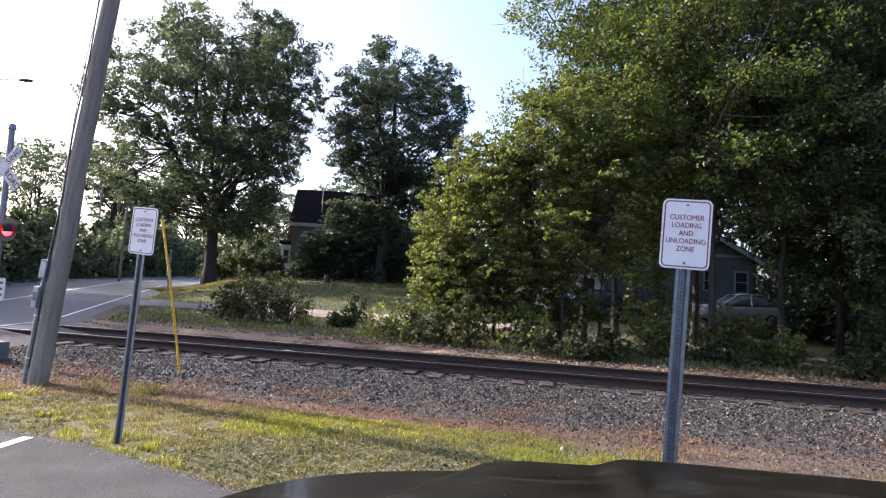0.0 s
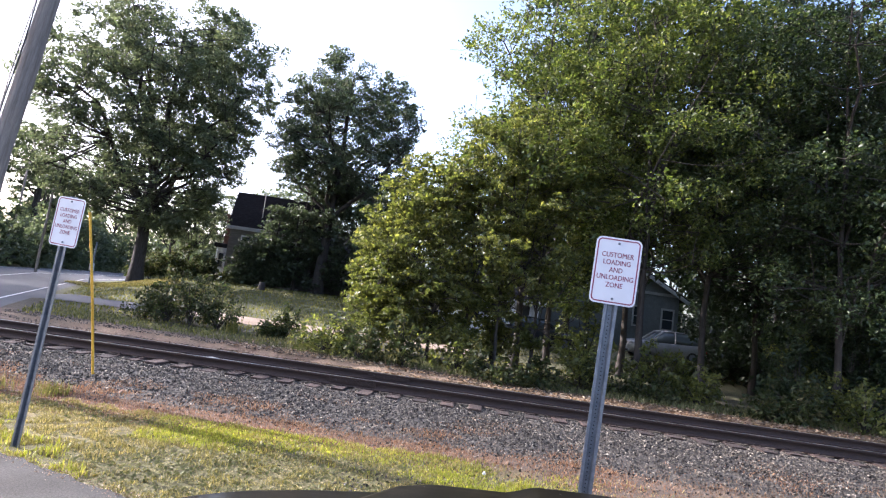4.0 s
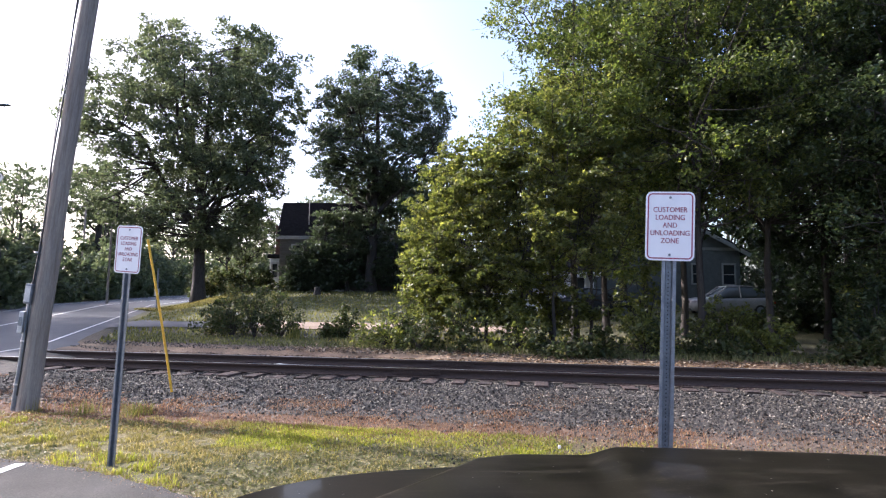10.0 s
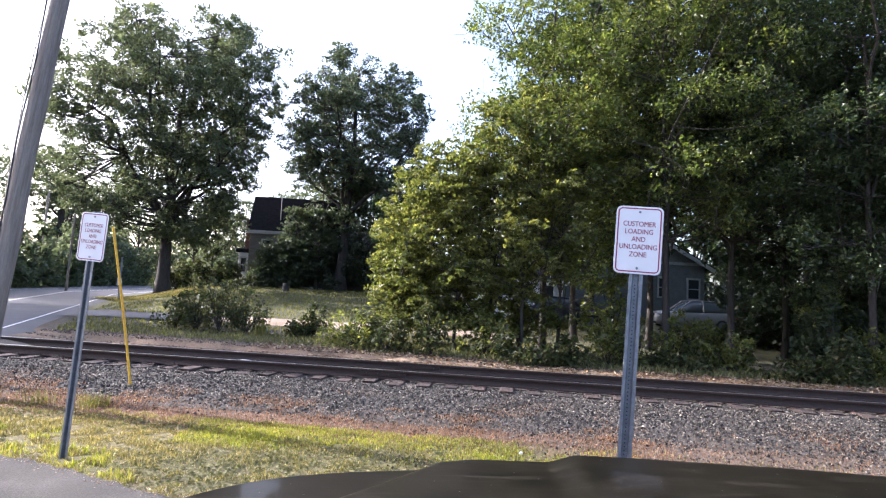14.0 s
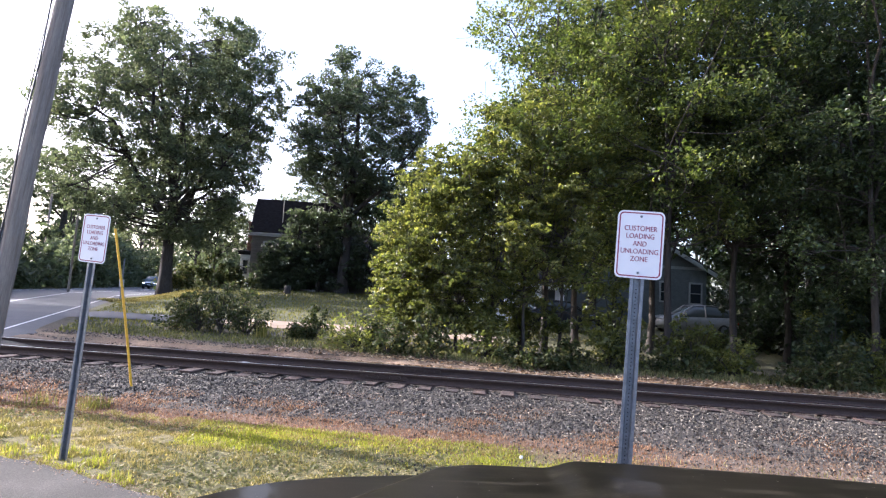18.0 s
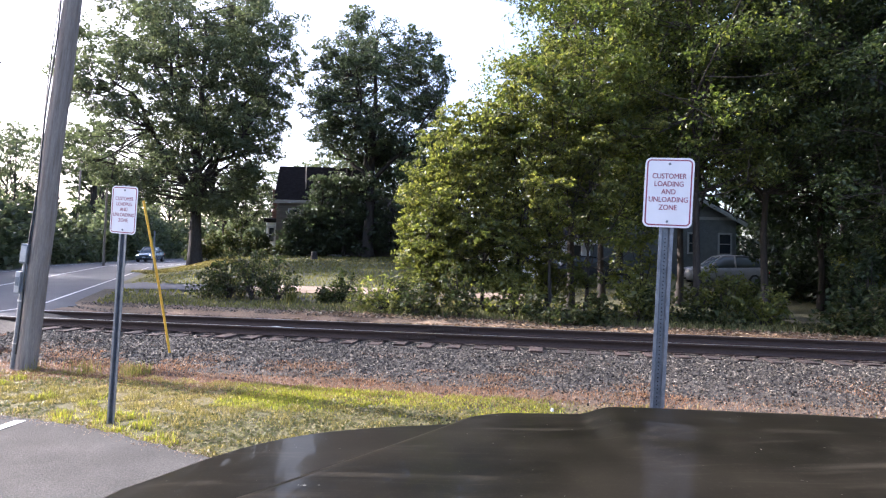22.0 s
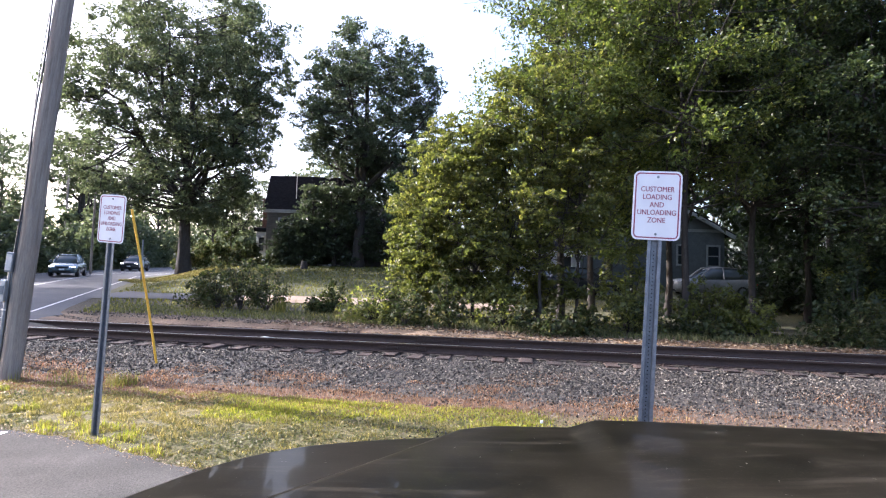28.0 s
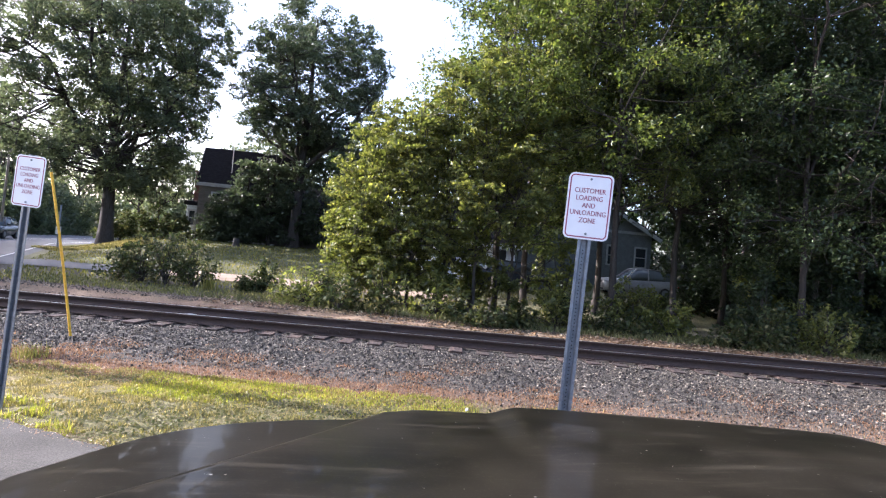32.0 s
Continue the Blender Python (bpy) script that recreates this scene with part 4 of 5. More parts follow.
    for q, (w1, w2) in ((-45, ("RAIL", "ROAD")), (45, ("CROS", "SING"))):
        blade = part("crossbuck_blade", plate_mesh("crossbuck_blade", 0.95, 0.2, 0.02, -0.085 - (0.01 if q > 0 else 0), -0.08 - (0.01 if q > 0 else 0), M_WHITEP), None, sg, "white crossbuck blade with black letters", Matrix.Translation((0, 0, 3.3)) @ Matrix.Rotation(radians(-q), 4, "Y"))
        for w, sx in ((w1, -0.29), (w2, 0.29)):
            part("lettering", text_mesh(w, 0.155), M_BLACKP, blade, "black lettering", Matrix.Translation((sx, -0.0975 if q > 0 else -0.0875, 0)) @ Matrix.Rotation(radians(90), 4, "X"))
    M_REDLIT = plain("lit_red_lens", (1.0, 0.03, 0.03), 0.3, glow=4.0)
    M_REDOFF = plain("unlit_red_lens", (0.10, 0.01, 0.01), 0.2)
    part("lamp_arm", box_bm(-0.3, 0.3, -0.03, 0.03, 2.2, 2.26, 0.008), M_BLACKP, sg)
    for sx, mt, lb in ((0.24, M_REDLIT, "lit red lamp"), (-0.24, M_REDOFF, "dark red lamp")):
        b = bmesh.new()
        bmesh.ops.create_cone(b, cap_ends=True, segments=24, radius1=0.2, radius2=0.2, depth=0.01, matrix=pose(sx, -0.08, 2.23, 90))
        disc = part("backing_disc", b, M_BLACKP, sg, "round black backing disc")
        b = bmesh.new()
        bmesh.ops.create_uvsphere(b, u_segments=20, v_segments=10, radius=0.105, matrix=pose(sx, -0.09, 2.23) @ Matrix.Diagonal((1, 0.45, 1, 1)))
        part("lens", b, mt, disc, lb)
        b = bmesh.new()
        bmesh.ops.create_cone(b, cap_ends=False, segments=20, radius1=0.115, radius2=0.115, depth=0.2, matrix=pose(sx, -0.19, 2.23, 90))
        bmesh.ops.delete(b, geom=[f for f in b.faces if f.calc_center_median().z < 2.19], context="FACES")
        part("visor", b, M_BLACKP, disc, "black lamp visor")
    pl = part("plate", plate_mesh("plate", 0.5, 0.38, 0.03, -0.075, -0.07, M_WHITEP), None, sg, "white plate with black bars", pose(0.05, 0, 1.22))
    for k in range(3):
        part("bar", box_bm(-0.2, 0.2, -0.079, -0.0755, 0.085 - k * 0.1, 0.125 - k * 0.1), M_BLACKP, pl)
    # far poles
    for x, y, h, r in ((-25.5, 46.0, 8.5, 0.095), (-36, 60.0, 9.5, 0.12)):
        p = thing("utility_pole", "distant grey wooden utility pole beside the road", "utility pole", pose(x, y, float(ground_z(x, y)), 0, 0.8, 0), "far poles")
        part("shaft", tubes_mesh("shaft", [(np.array([(0, 0, -0.3), (0, 0, h)]), [r, r * 0.7])], M_POLE, 10), None, p)
        part("crossarm", box_bm(-0.9, 0.9, -0.05, 0.05, h - 0.7, h - 0.58, 0.01), M_POLE, p)
    # street lamp across the road, its arm reaching over the lane
    p = thing("street_lamp", "street lamp arm on a tall wooden pole across the road", "street lamp", pose(-25.6, 30, float(ground_z(-25.6, 30))))
    part("shaft", tubes_mesh("shaft", [(np.array([(0, 0, -0.3), (0, 0, 12.0)]), [0.14, 0.1])], M_POLE, 10), None, p)
    part("arm", tubes_mesh("arm", [(np.array([(0, 0, 10.4), (1.2, 0, 10.75), (2.7, 0, 10.8)]), [0.035] * 3)], M_GALV, 8), None, p, "grey steel lamp arm")
    b = bmesh.new()
    bmesh.ops.create_uvsphere(b, u_segments=14, v_segments=8, radius=1.0, matrix=pose(3.05, 0, 10.8) @ Matrix.Diagonal((0.45, 0.16, 0.08, 1)))
    part("lamp_head", b, M_GALV, p, "unlit grey lamp head")
    # route marker post by the road
    p = thing("marker_post", "slim grey post with a small white plate by the road", "post", pose(-17.4, 37.0, float(ground_z(-17.4, 37.0))))
    part("post", tubes_mesh("post", [(np.array([(0, 0, -0.2), (0, 0, 2.6)]), [0.06, 0.05])], M_GALV, 8), None, p)
    part("plate", plate_mesh("plate", 0.3, 0.45, 0.03, -0.07, -0.066, M_WHITEP), None, p, "small white plate", pose(0, 0, 1.1))


def build_stump():
    """An old stump on the lawn: flared foot, ridged bark and a pale cut top."""
    rng = np.random.default_rng(15)
    ob = thing("tree_stump", "old weathered tree stump standing on the lawn", "tree stump", pose(-8.45, 42.0, float(ground_z(-8.45, 42.0))))
    a = np.linspace(0, 2 * np.pi, 18, endpoint=False)
    ridge = 1 + 0.08 * np.sin(a * 5 + 1) + rng.normal(0, 0.03, 18)
    rings = [np.stack([np.cos(a) * r * ridge, np.sin(a) * r * ridge, np.full(18, z)], 1) for z, r in ((-0.1, 0.36), (0.05, 0.27), (0.25, 0.21), (0.55, 0.2))]
    part("bark", loft("bark", [[tuple(p) for p in ring] for ring in rings], M_BARK), None, ob)
    b = bmesh.new()
    bmesh.ops.create_circle(b, cap_ends=True, radius=0.185, segments=18, matrix=pose(0, 0, 0.556))
    part("cut_face", b, M_POLE, ob, "grey weathered cut face")


def build_litter():
    """A crumpled wrapper in the grass and a bleached stick on the near rail."""
    rng = np.random.default_rng(9)
    for nm, lab, cat, at, size, flat in (("paper_scrap", "crumpled white paper scrap in the grass", "litter", (1.33, 6.4, 0.03), (0.018, 0.012, 0.018), 1), ("driftwood_chip", "bleached wood chip lying on the rail", "wood chip", (-3.1, 11.891, 0.274), (0.10, 0.02, 0.01), 0)):
        b = bmesh.new()
        bmesh.ops.create_icosphere(b, subdivisions=2, radius=1.0)
        for v in b.verts:
            v.co = Vector([c * s * (1 + 0.35 * rng.normal()) for c, s in zip(v.co, size)])
        me = bpy.data.meshes.new(nm)
        b.to_mesh(me)
        b.free()
        me.materials.append(M_SIGN if flat else M_PAINT)
        tagged(new(nm, me), lab, cat).matrix_basis = pose(*at, 0, 0, -10)


# ---- trees ----
def build_trees():
    gz = lambda x, y: float(ground_z(x, y))
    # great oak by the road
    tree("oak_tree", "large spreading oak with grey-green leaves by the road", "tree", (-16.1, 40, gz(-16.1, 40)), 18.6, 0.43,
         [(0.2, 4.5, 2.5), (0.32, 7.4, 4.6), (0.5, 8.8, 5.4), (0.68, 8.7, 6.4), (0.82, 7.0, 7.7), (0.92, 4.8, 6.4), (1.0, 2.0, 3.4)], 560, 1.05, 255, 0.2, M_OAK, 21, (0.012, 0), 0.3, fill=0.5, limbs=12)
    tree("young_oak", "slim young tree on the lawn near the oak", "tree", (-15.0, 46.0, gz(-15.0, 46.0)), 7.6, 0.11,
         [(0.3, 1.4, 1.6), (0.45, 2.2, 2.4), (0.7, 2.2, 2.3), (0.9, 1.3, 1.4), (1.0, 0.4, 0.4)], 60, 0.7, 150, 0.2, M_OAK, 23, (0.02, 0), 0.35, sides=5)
    # upright tree before the house
    tree("shade_tree", "tall rounded shade tree on the lawn", "tree", (-5.1, 45.6, gz(-5.1, 45.6)), 18.8, 0.45,
         [(0.43, 3.0, 3.8), (0.5, 5.0, 7.0), (0.6, 5.2, 7.5), (0.72, 4.9, 7.0), (0.85, 3.8, 5.8), (0.94, 2.2, 4.2), (1.0, 0.8, 2.2)], 310, 1.05, 270, 0.2, M_SHADELEAF, 22, (0.01, 0), 0.4, fill=0.45, flat=0.5)
    # sunlit young trees by the track
    for i, (x, y, h, w) in enumerate(((0.55, 18.2, 6.3, 1.55), (1.5, 17.6, 6.6, 1.6), (2.6, 18.0, 7.6, 1.7), (3.5, 17.4, 8.6, 2.0), (4.7, 17.8, 9.8, 2.2), (-0.15, 18.6, 4.2, 0.95))):
        tree("young_maple", "sunlit young maple with yellow-green leaves", "tree", (x, y, gz(x, y)), h, 0.06,
             [(0.24 if i == 3 else 0.1, w * 0.7, w * 0.7), (0.32, w, w), (0.6, w * 0.95, w), (0.85, w * 0.7, w * 0.7), (1, 0.35, 0.35)], 100, 0.55, 165, 0.125, M_MAPLE, 30 + i, (0.0, 0), 0.2, "young maples by the track", droop=0.5, flat=0.32)
    # tall wood: leaf colours painted lit at the left front, shaded behind and right
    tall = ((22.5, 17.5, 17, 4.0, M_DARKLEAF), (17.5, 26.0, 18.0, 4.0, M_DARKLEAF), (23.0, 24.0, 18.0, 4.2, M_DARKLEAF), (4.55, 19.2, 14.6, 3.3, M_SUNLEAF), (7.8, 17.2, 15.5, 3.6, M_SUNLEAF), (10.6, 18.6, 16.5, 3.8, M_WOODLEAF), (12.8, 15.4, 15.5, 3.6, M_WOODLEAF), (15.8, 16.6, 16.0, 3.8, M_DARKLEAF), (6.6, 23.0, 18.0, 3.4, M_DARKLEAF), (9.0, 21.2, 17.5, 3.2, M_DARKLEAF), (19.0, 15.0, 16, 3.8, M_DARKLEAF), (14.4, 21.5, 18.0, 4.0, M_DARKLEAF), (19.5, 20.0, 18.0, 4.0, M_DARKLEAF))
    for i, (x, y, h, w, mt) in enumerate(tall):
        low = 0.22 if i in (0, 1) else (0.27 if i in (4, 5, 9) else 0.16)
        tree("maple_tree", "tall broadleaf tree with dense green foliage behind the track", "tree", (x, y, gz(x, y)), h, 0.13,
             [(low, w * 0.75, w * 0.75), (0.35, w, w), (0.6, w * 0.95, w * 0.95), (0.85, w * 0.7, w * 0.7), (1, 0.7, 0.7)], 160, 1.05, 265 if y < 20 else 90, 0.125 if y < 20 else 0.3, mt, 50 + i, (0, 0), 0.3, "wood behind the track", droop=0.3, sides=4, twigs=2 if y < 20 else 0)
    for i, (x, y, h, w) in enumerate(((0.6, 40.5, 9.2, 3.0), (9.6, 30.0, 14, 3.2), (9.2, 41.5, 13, 3.0))):
        tree("shade_tree", "dark broadleaf tree between the houses", "tree", (x, y, gz(x, y)), h, 0.2, [(0.3, w * 0.75, w * 0.75), (0.45, w, w), (0.65, w, w), (0.88, w * 0.6, w * 0.6), (1, 0.4, 0.4)], 60, 1.2, 110, 0.34, M_DARKLEAF, 450 + i, (0, 0), 0.35, "trees between the houses", sides=5, twigs=0)
    for i, (x, y, h, w) in enumerate(((22.5, 45.0, 15, 4.2), (27.0, 42.5, 15, 4.2), (31.5, 38.5, 15, 4.2), (36.0, 33.0, 15, 4.2), (29.0, 30.0, 13, 3.6), (25.5, 29.0, 12, 3.4))):
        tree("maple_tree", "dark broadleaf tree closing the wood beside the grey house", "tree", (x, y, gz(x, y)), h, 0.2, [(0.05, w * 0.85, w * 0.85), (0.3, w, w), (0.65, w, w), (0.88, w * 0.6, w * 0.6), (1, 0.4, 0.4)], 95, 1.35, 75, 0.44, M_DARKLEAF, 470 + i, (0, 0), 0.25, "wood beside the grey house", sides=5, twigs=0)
    # low undergrowth under the wood, most of it in leaves painted dark as shade
    rng = np.random.default_rng(77)
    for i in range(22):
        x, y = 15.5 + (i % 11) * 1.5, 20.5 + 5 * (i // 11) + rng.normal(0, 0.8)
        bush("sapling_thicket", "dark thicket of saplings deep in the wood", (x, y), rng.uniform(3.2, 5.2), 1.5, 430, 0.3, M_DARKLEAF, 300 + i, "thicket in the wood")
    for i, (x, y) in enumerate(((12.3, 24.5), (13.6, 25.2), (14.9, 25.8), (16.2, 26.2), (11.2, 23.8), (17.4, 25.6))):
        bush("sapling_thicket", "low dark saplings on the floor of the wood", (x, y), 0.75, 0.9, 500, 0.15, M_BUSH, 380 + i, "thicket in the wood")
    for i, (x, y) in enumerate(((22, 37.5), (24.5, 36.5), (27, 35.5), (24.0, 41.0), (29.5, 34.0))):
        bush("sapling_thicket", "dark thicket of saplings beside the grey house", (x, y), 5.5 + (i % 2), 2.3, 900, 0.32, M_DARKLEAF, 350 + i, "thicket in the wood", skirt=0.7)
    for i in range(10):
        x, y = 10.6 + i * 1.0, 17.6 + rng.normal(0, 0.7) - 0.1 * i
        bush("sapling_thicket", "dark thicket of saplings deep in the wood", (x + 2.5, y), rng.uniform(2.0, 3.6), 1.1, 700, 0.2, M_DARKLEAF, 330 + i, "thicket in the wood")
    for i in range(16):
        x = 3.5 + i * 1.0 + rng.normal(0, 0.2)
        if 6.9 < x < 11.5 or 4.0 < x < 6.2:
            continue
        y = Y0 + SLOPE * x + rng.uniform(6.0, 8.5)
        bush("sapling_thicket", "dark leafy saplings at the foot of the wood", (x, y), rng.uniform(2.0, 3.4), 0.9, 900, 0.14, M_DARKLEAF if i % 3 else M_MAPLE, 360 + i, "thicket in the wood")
    for i, (x, y, h, w) in enumerate(((7.5, 16.1, 1.8, 0.5), (8.0, 16.0, 2.0, 0.55), (8.7, 16.2, 1.6, 0.6), (12.3, 15.0, 1.9, 0.8))):
        bush("sapling_thicket", "sunlit yellow-green sapling at the edge of the wood", (x, y), h, w, 380, 0.12, M_MAPLE, 345 + i, "thicket in the wood", skirt=0.15)
    for i in range(17):
        x = -1.5 + i * 1.15 + rng.normal(0, 0.2)
        y = Y0 + SLOPE * x + rng.uniform(4.5, 6.1)
        bush("shrub", "low leafy shrub at the edge of the wood", (x, y), rng.uniform(0.6, 1.5), rng.uniform(0.6, 0.95), 420, 0.13, M_BUSH if i % 3 else M_MAPLE, 100 + i, "undergrowth along the track")
    for i, (x, y, h, w) in enumerate(((-7.3, 19.4, 1.25, 0.6), (-6.6, 19.3, 1.75, 0.75), (-5.8, 19.0, 1.9, 0.8), (-4.95, 18.9, 1.45, 0.7), (-2.85, 18.8, 1.25, 0.5), (-1.0, 17.4, 0.9, 0.8), (-5.7, 20.4, 1.6, 0.9), (-3.3, 18.5, 0.55, 0.45), (-6.9, 20.2, 1.4, 0.8))):
        bush("bush", "straggly dark bush with upright stems by the track", (x, y), h, w, 620, 0.105, M_BUSH, 140 + i, "bushes by the driveway", skirt=0.22)
    for i, (x, y, h, w) in enumerate(((-14.6, 44.5, 2.4, 1.6), (-16.5, 43.5, 2.0, 1.6), (-12.8, 45.5, 1.8, 1.3))):
        bush("bush", "leafy shrub beside the house", (x, y), h, w, 1100, 0.22, M_BUSH, 155 + i, "shrubs by the house")
    # dark trees in front of the house
    for i, (x, y, h, w) in enumerate(((-8.9, 46.4, 6.6, 1.7), (-7.0, 46.4, 9.0, 2.1), (-10.6, 46.8, 3.4, 1.5), (-4.9, 46.8, 9.4, 2.2), (-2.9, 46.4, 9.8, 2.3), (-0.8, 45.0, 8.6, 2.4))):
        tree("shade_tree", "dark leafy tree crowding the front of the house", "tree", (x, y, gz(x, y)), h, 0.14, [(0.04, w * 0.8, w * 0.8), (0.3, w, w), (0.6, w * 0.95, w * 0.95), (0.85, w * 0.6, w * 0.6), (1, 0.3, 0.3)], 80, 0.8, 95, 0.27, M_SHADELEAF, 160 + i, (0, 0), 0.1, "trees by the house", sides=5, twigs=1, flat=0.5)
    # far trees behind the road and the houses, in the haze-paled oak leaf
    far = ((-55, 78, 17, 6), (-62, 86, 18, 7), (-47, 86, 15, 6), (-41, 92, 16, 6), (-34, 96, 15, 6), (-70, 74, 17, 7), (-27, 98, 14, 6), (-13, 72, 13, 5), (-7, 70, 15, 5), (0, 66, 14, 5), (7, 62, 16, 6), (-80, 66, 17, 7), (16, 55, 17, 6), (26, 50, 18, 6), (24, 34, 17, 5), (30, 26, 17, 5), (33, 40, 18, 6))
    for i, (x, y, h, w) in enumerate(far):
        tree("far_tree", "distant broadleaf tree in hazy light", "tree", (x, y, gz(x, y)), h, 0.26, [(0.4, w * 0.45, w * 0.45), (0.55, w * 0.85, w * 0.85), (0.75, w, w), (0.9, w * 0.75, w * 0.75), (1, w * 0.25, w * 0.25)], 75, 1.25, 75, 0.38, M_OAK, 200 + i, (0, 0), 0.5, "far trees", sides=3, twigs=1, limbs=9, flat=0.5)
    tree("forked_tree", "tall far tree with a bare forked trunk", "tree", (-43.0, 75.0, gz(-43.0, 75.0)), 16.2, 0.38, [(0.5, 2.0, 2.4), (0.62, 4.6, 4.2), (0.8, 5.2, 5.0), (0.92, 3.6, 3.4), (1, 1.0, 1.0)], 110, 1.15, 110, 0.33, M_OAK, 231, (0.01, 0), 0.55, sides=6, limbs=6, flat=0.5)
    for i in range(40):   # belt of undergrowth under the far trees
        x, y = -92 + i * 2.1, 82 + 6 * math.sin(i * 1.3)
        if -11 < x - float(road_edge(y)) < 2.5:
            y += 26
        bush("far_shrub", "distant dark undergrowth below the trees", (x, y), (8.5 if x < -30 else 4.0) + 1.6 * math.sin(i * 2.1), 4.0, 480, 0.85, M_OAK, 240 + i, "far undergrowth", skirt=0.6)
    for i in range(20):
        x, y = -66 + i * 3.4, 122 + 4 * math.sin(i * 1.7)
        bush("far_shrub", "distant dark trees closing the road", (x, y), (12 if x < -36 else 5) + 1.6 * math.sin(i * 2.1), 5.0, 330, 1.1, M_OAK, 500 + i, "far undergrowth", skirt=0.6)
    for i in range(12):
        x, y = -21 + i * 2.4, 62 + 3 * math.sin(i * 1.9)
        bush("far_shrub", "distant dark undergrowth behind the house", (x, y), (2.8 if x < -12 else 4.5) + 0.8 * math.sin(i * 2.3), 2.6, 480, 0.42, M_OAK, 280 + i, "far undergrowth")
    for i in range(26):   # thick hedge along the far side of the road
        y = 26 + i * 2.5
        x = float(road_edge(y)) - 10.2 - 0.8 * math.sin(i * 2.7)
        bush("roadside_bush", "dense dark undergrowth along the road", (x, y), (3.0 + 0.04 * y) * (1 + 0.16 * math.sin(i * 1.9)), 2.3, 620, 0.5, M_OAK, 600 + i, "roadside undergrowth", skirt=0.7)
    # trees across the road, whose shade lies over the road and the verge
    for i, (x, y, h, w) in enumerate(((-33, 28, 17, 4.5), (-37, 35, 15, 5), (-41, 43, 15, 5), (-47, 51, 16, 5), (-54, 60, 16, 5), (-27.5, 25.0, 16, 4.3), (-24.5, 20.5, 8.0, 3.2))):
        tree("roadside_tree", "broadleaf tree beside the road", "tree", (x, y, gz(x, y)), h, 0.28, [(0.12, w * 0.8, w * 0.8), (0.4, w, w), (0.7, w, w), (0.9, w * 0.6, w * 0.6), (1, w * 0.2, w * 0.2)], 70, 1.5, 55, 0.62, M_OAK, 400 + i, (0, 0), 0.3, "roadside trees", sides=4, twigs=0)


def bush(name, label, at, h, w, n, leaf, mat, seed, group, skirt=0.35):
    rng = np.random.default_rng(seed)
    z = float(ground_z(*at))
    ob = thing(name, label, "bush", pose(at[0], at[1], z), group)
    stems, pts = [], []
    k = 16
    for _ in range(k):
        a = rng.uniform(0, 2 * np.pi)
        q = rng.uniform(0.05, 1.0)
        e = np.array([math.cos(a) * w * q, math.sin(a) * w * q, h * rng.uniform(0.35, 1.0) * (1 - 0.45 * q * q)])
        stems.append((np.array([(0, 0, -0.05), e * [0.35, 0.35, 0.5], e]), np.array([0.018, 0.012, 0.004]) * max(1, h / 2)))
        m = n // k
        r = 0.24 * min(w, h) * rng.uniform(0.6, 1.4)
        pts.append(e * [1, 1, 0.92] + in_ball(rng, m, 1.25) * r)
        pts.append(e * [0.75, 0.75, 0.5] + in_ball(rng, m // 2, 0.9) * r * 1.2)
    low = in_ball(rng, int(n * skirt), 1.0) * [w, w, 0.55 * h]
    pts.append(low)
    p = np.concatenate(pts)
    p[:, 2] = np.abs(p[:, 2])
    tagged(part("stem", tubes_mesh("stem", stems, M_BARK, 5), None, ob), kind="stuff")
    part("foliage", leaves_mesh("foliage", p, leaf, mat, rng), None, ob)
    return ob


# ---- houses ----
def siding(name, x0, x1, y, z0, z1, mat, step=0.14, parent=None, along="x"):
    """Lapped boards on one wall face; each board leans out at its foot."""
    v, f = [], []
    k = int((z1 - z0) / step)
    for i in range(k):
        za, zb = z0 + i * step, min(z0 + (i + 1) * step + 0.012, z1)
        b = len(v)
        if along == "x":
            v += [(x0, y - 0.022, za), (x1, y - 0.022, za), (x1, y - 0.006, zb), (x0, y - 0.006, zb), (x0, y, za), (x1, y, za)]
        else:
            v += [(y - 0.022, x1, za), (y - 0.022, x0, za), (y - 0.006, x0, zb), (y - 0.006, x1, zb), (y, x1, za), (y, x0, za)]
        f += [[b, b + 1, b + 2, b + 3], [b, b + 4, b + 5, b + 1]]
    return tagged(part(name, mesh_of(name, v, f, mat), None, parent), kind="stuff")


def gable_roof(name, x0, x1, y0, y1, ze, zr, mat, parent, ridge="x", over=0.35, thick=0.18, apex=None):
    """Two pitched slabs; ridge along x or along y."""
    v = []
    if ridge == "x":
        ym = apex if apex is not None else (y0 + y1) / 2
        sec = [(y0 - over, ze - over * (zr - ze) / (ym - y0)), (ym, zr), (y1 + over, ze - over * (zr - ze) / (y1 - ym))]
        for x in (x0 - over, x1 + over):
            v += [(x, a, b) for a, b in sec] + [(x, a, b - thick) for a, b in sec]
    else:
        xm = apex if apex is not None else (x0 + x1) / 2
        sec = [(x0 - over, ze - over * (zr - ze) / (xm - x0)), (xm, zr), (x1 + over, ze - over * (zr - ze) / (x1 - xm))]
        for y in (y0 - over, y1 + over):
            v += [(a, y, b) for a, b in sec] + [(a, y, b - thick) for a, b in sec]
    f = [[0, 1, 7, 6], [1, 2, 8, 7], [3, 9, 10, 4], [4, 10, 11, 5], [0, 3, 4, 1], [1, 4, 5, 2], [6, 7, 10, 9], [7, 8, 11, 10], [0, 6, 9, 3], [2, 5, 11, 8]]
    return part(name, mesh_of(name, v, f, mat), None, parent)


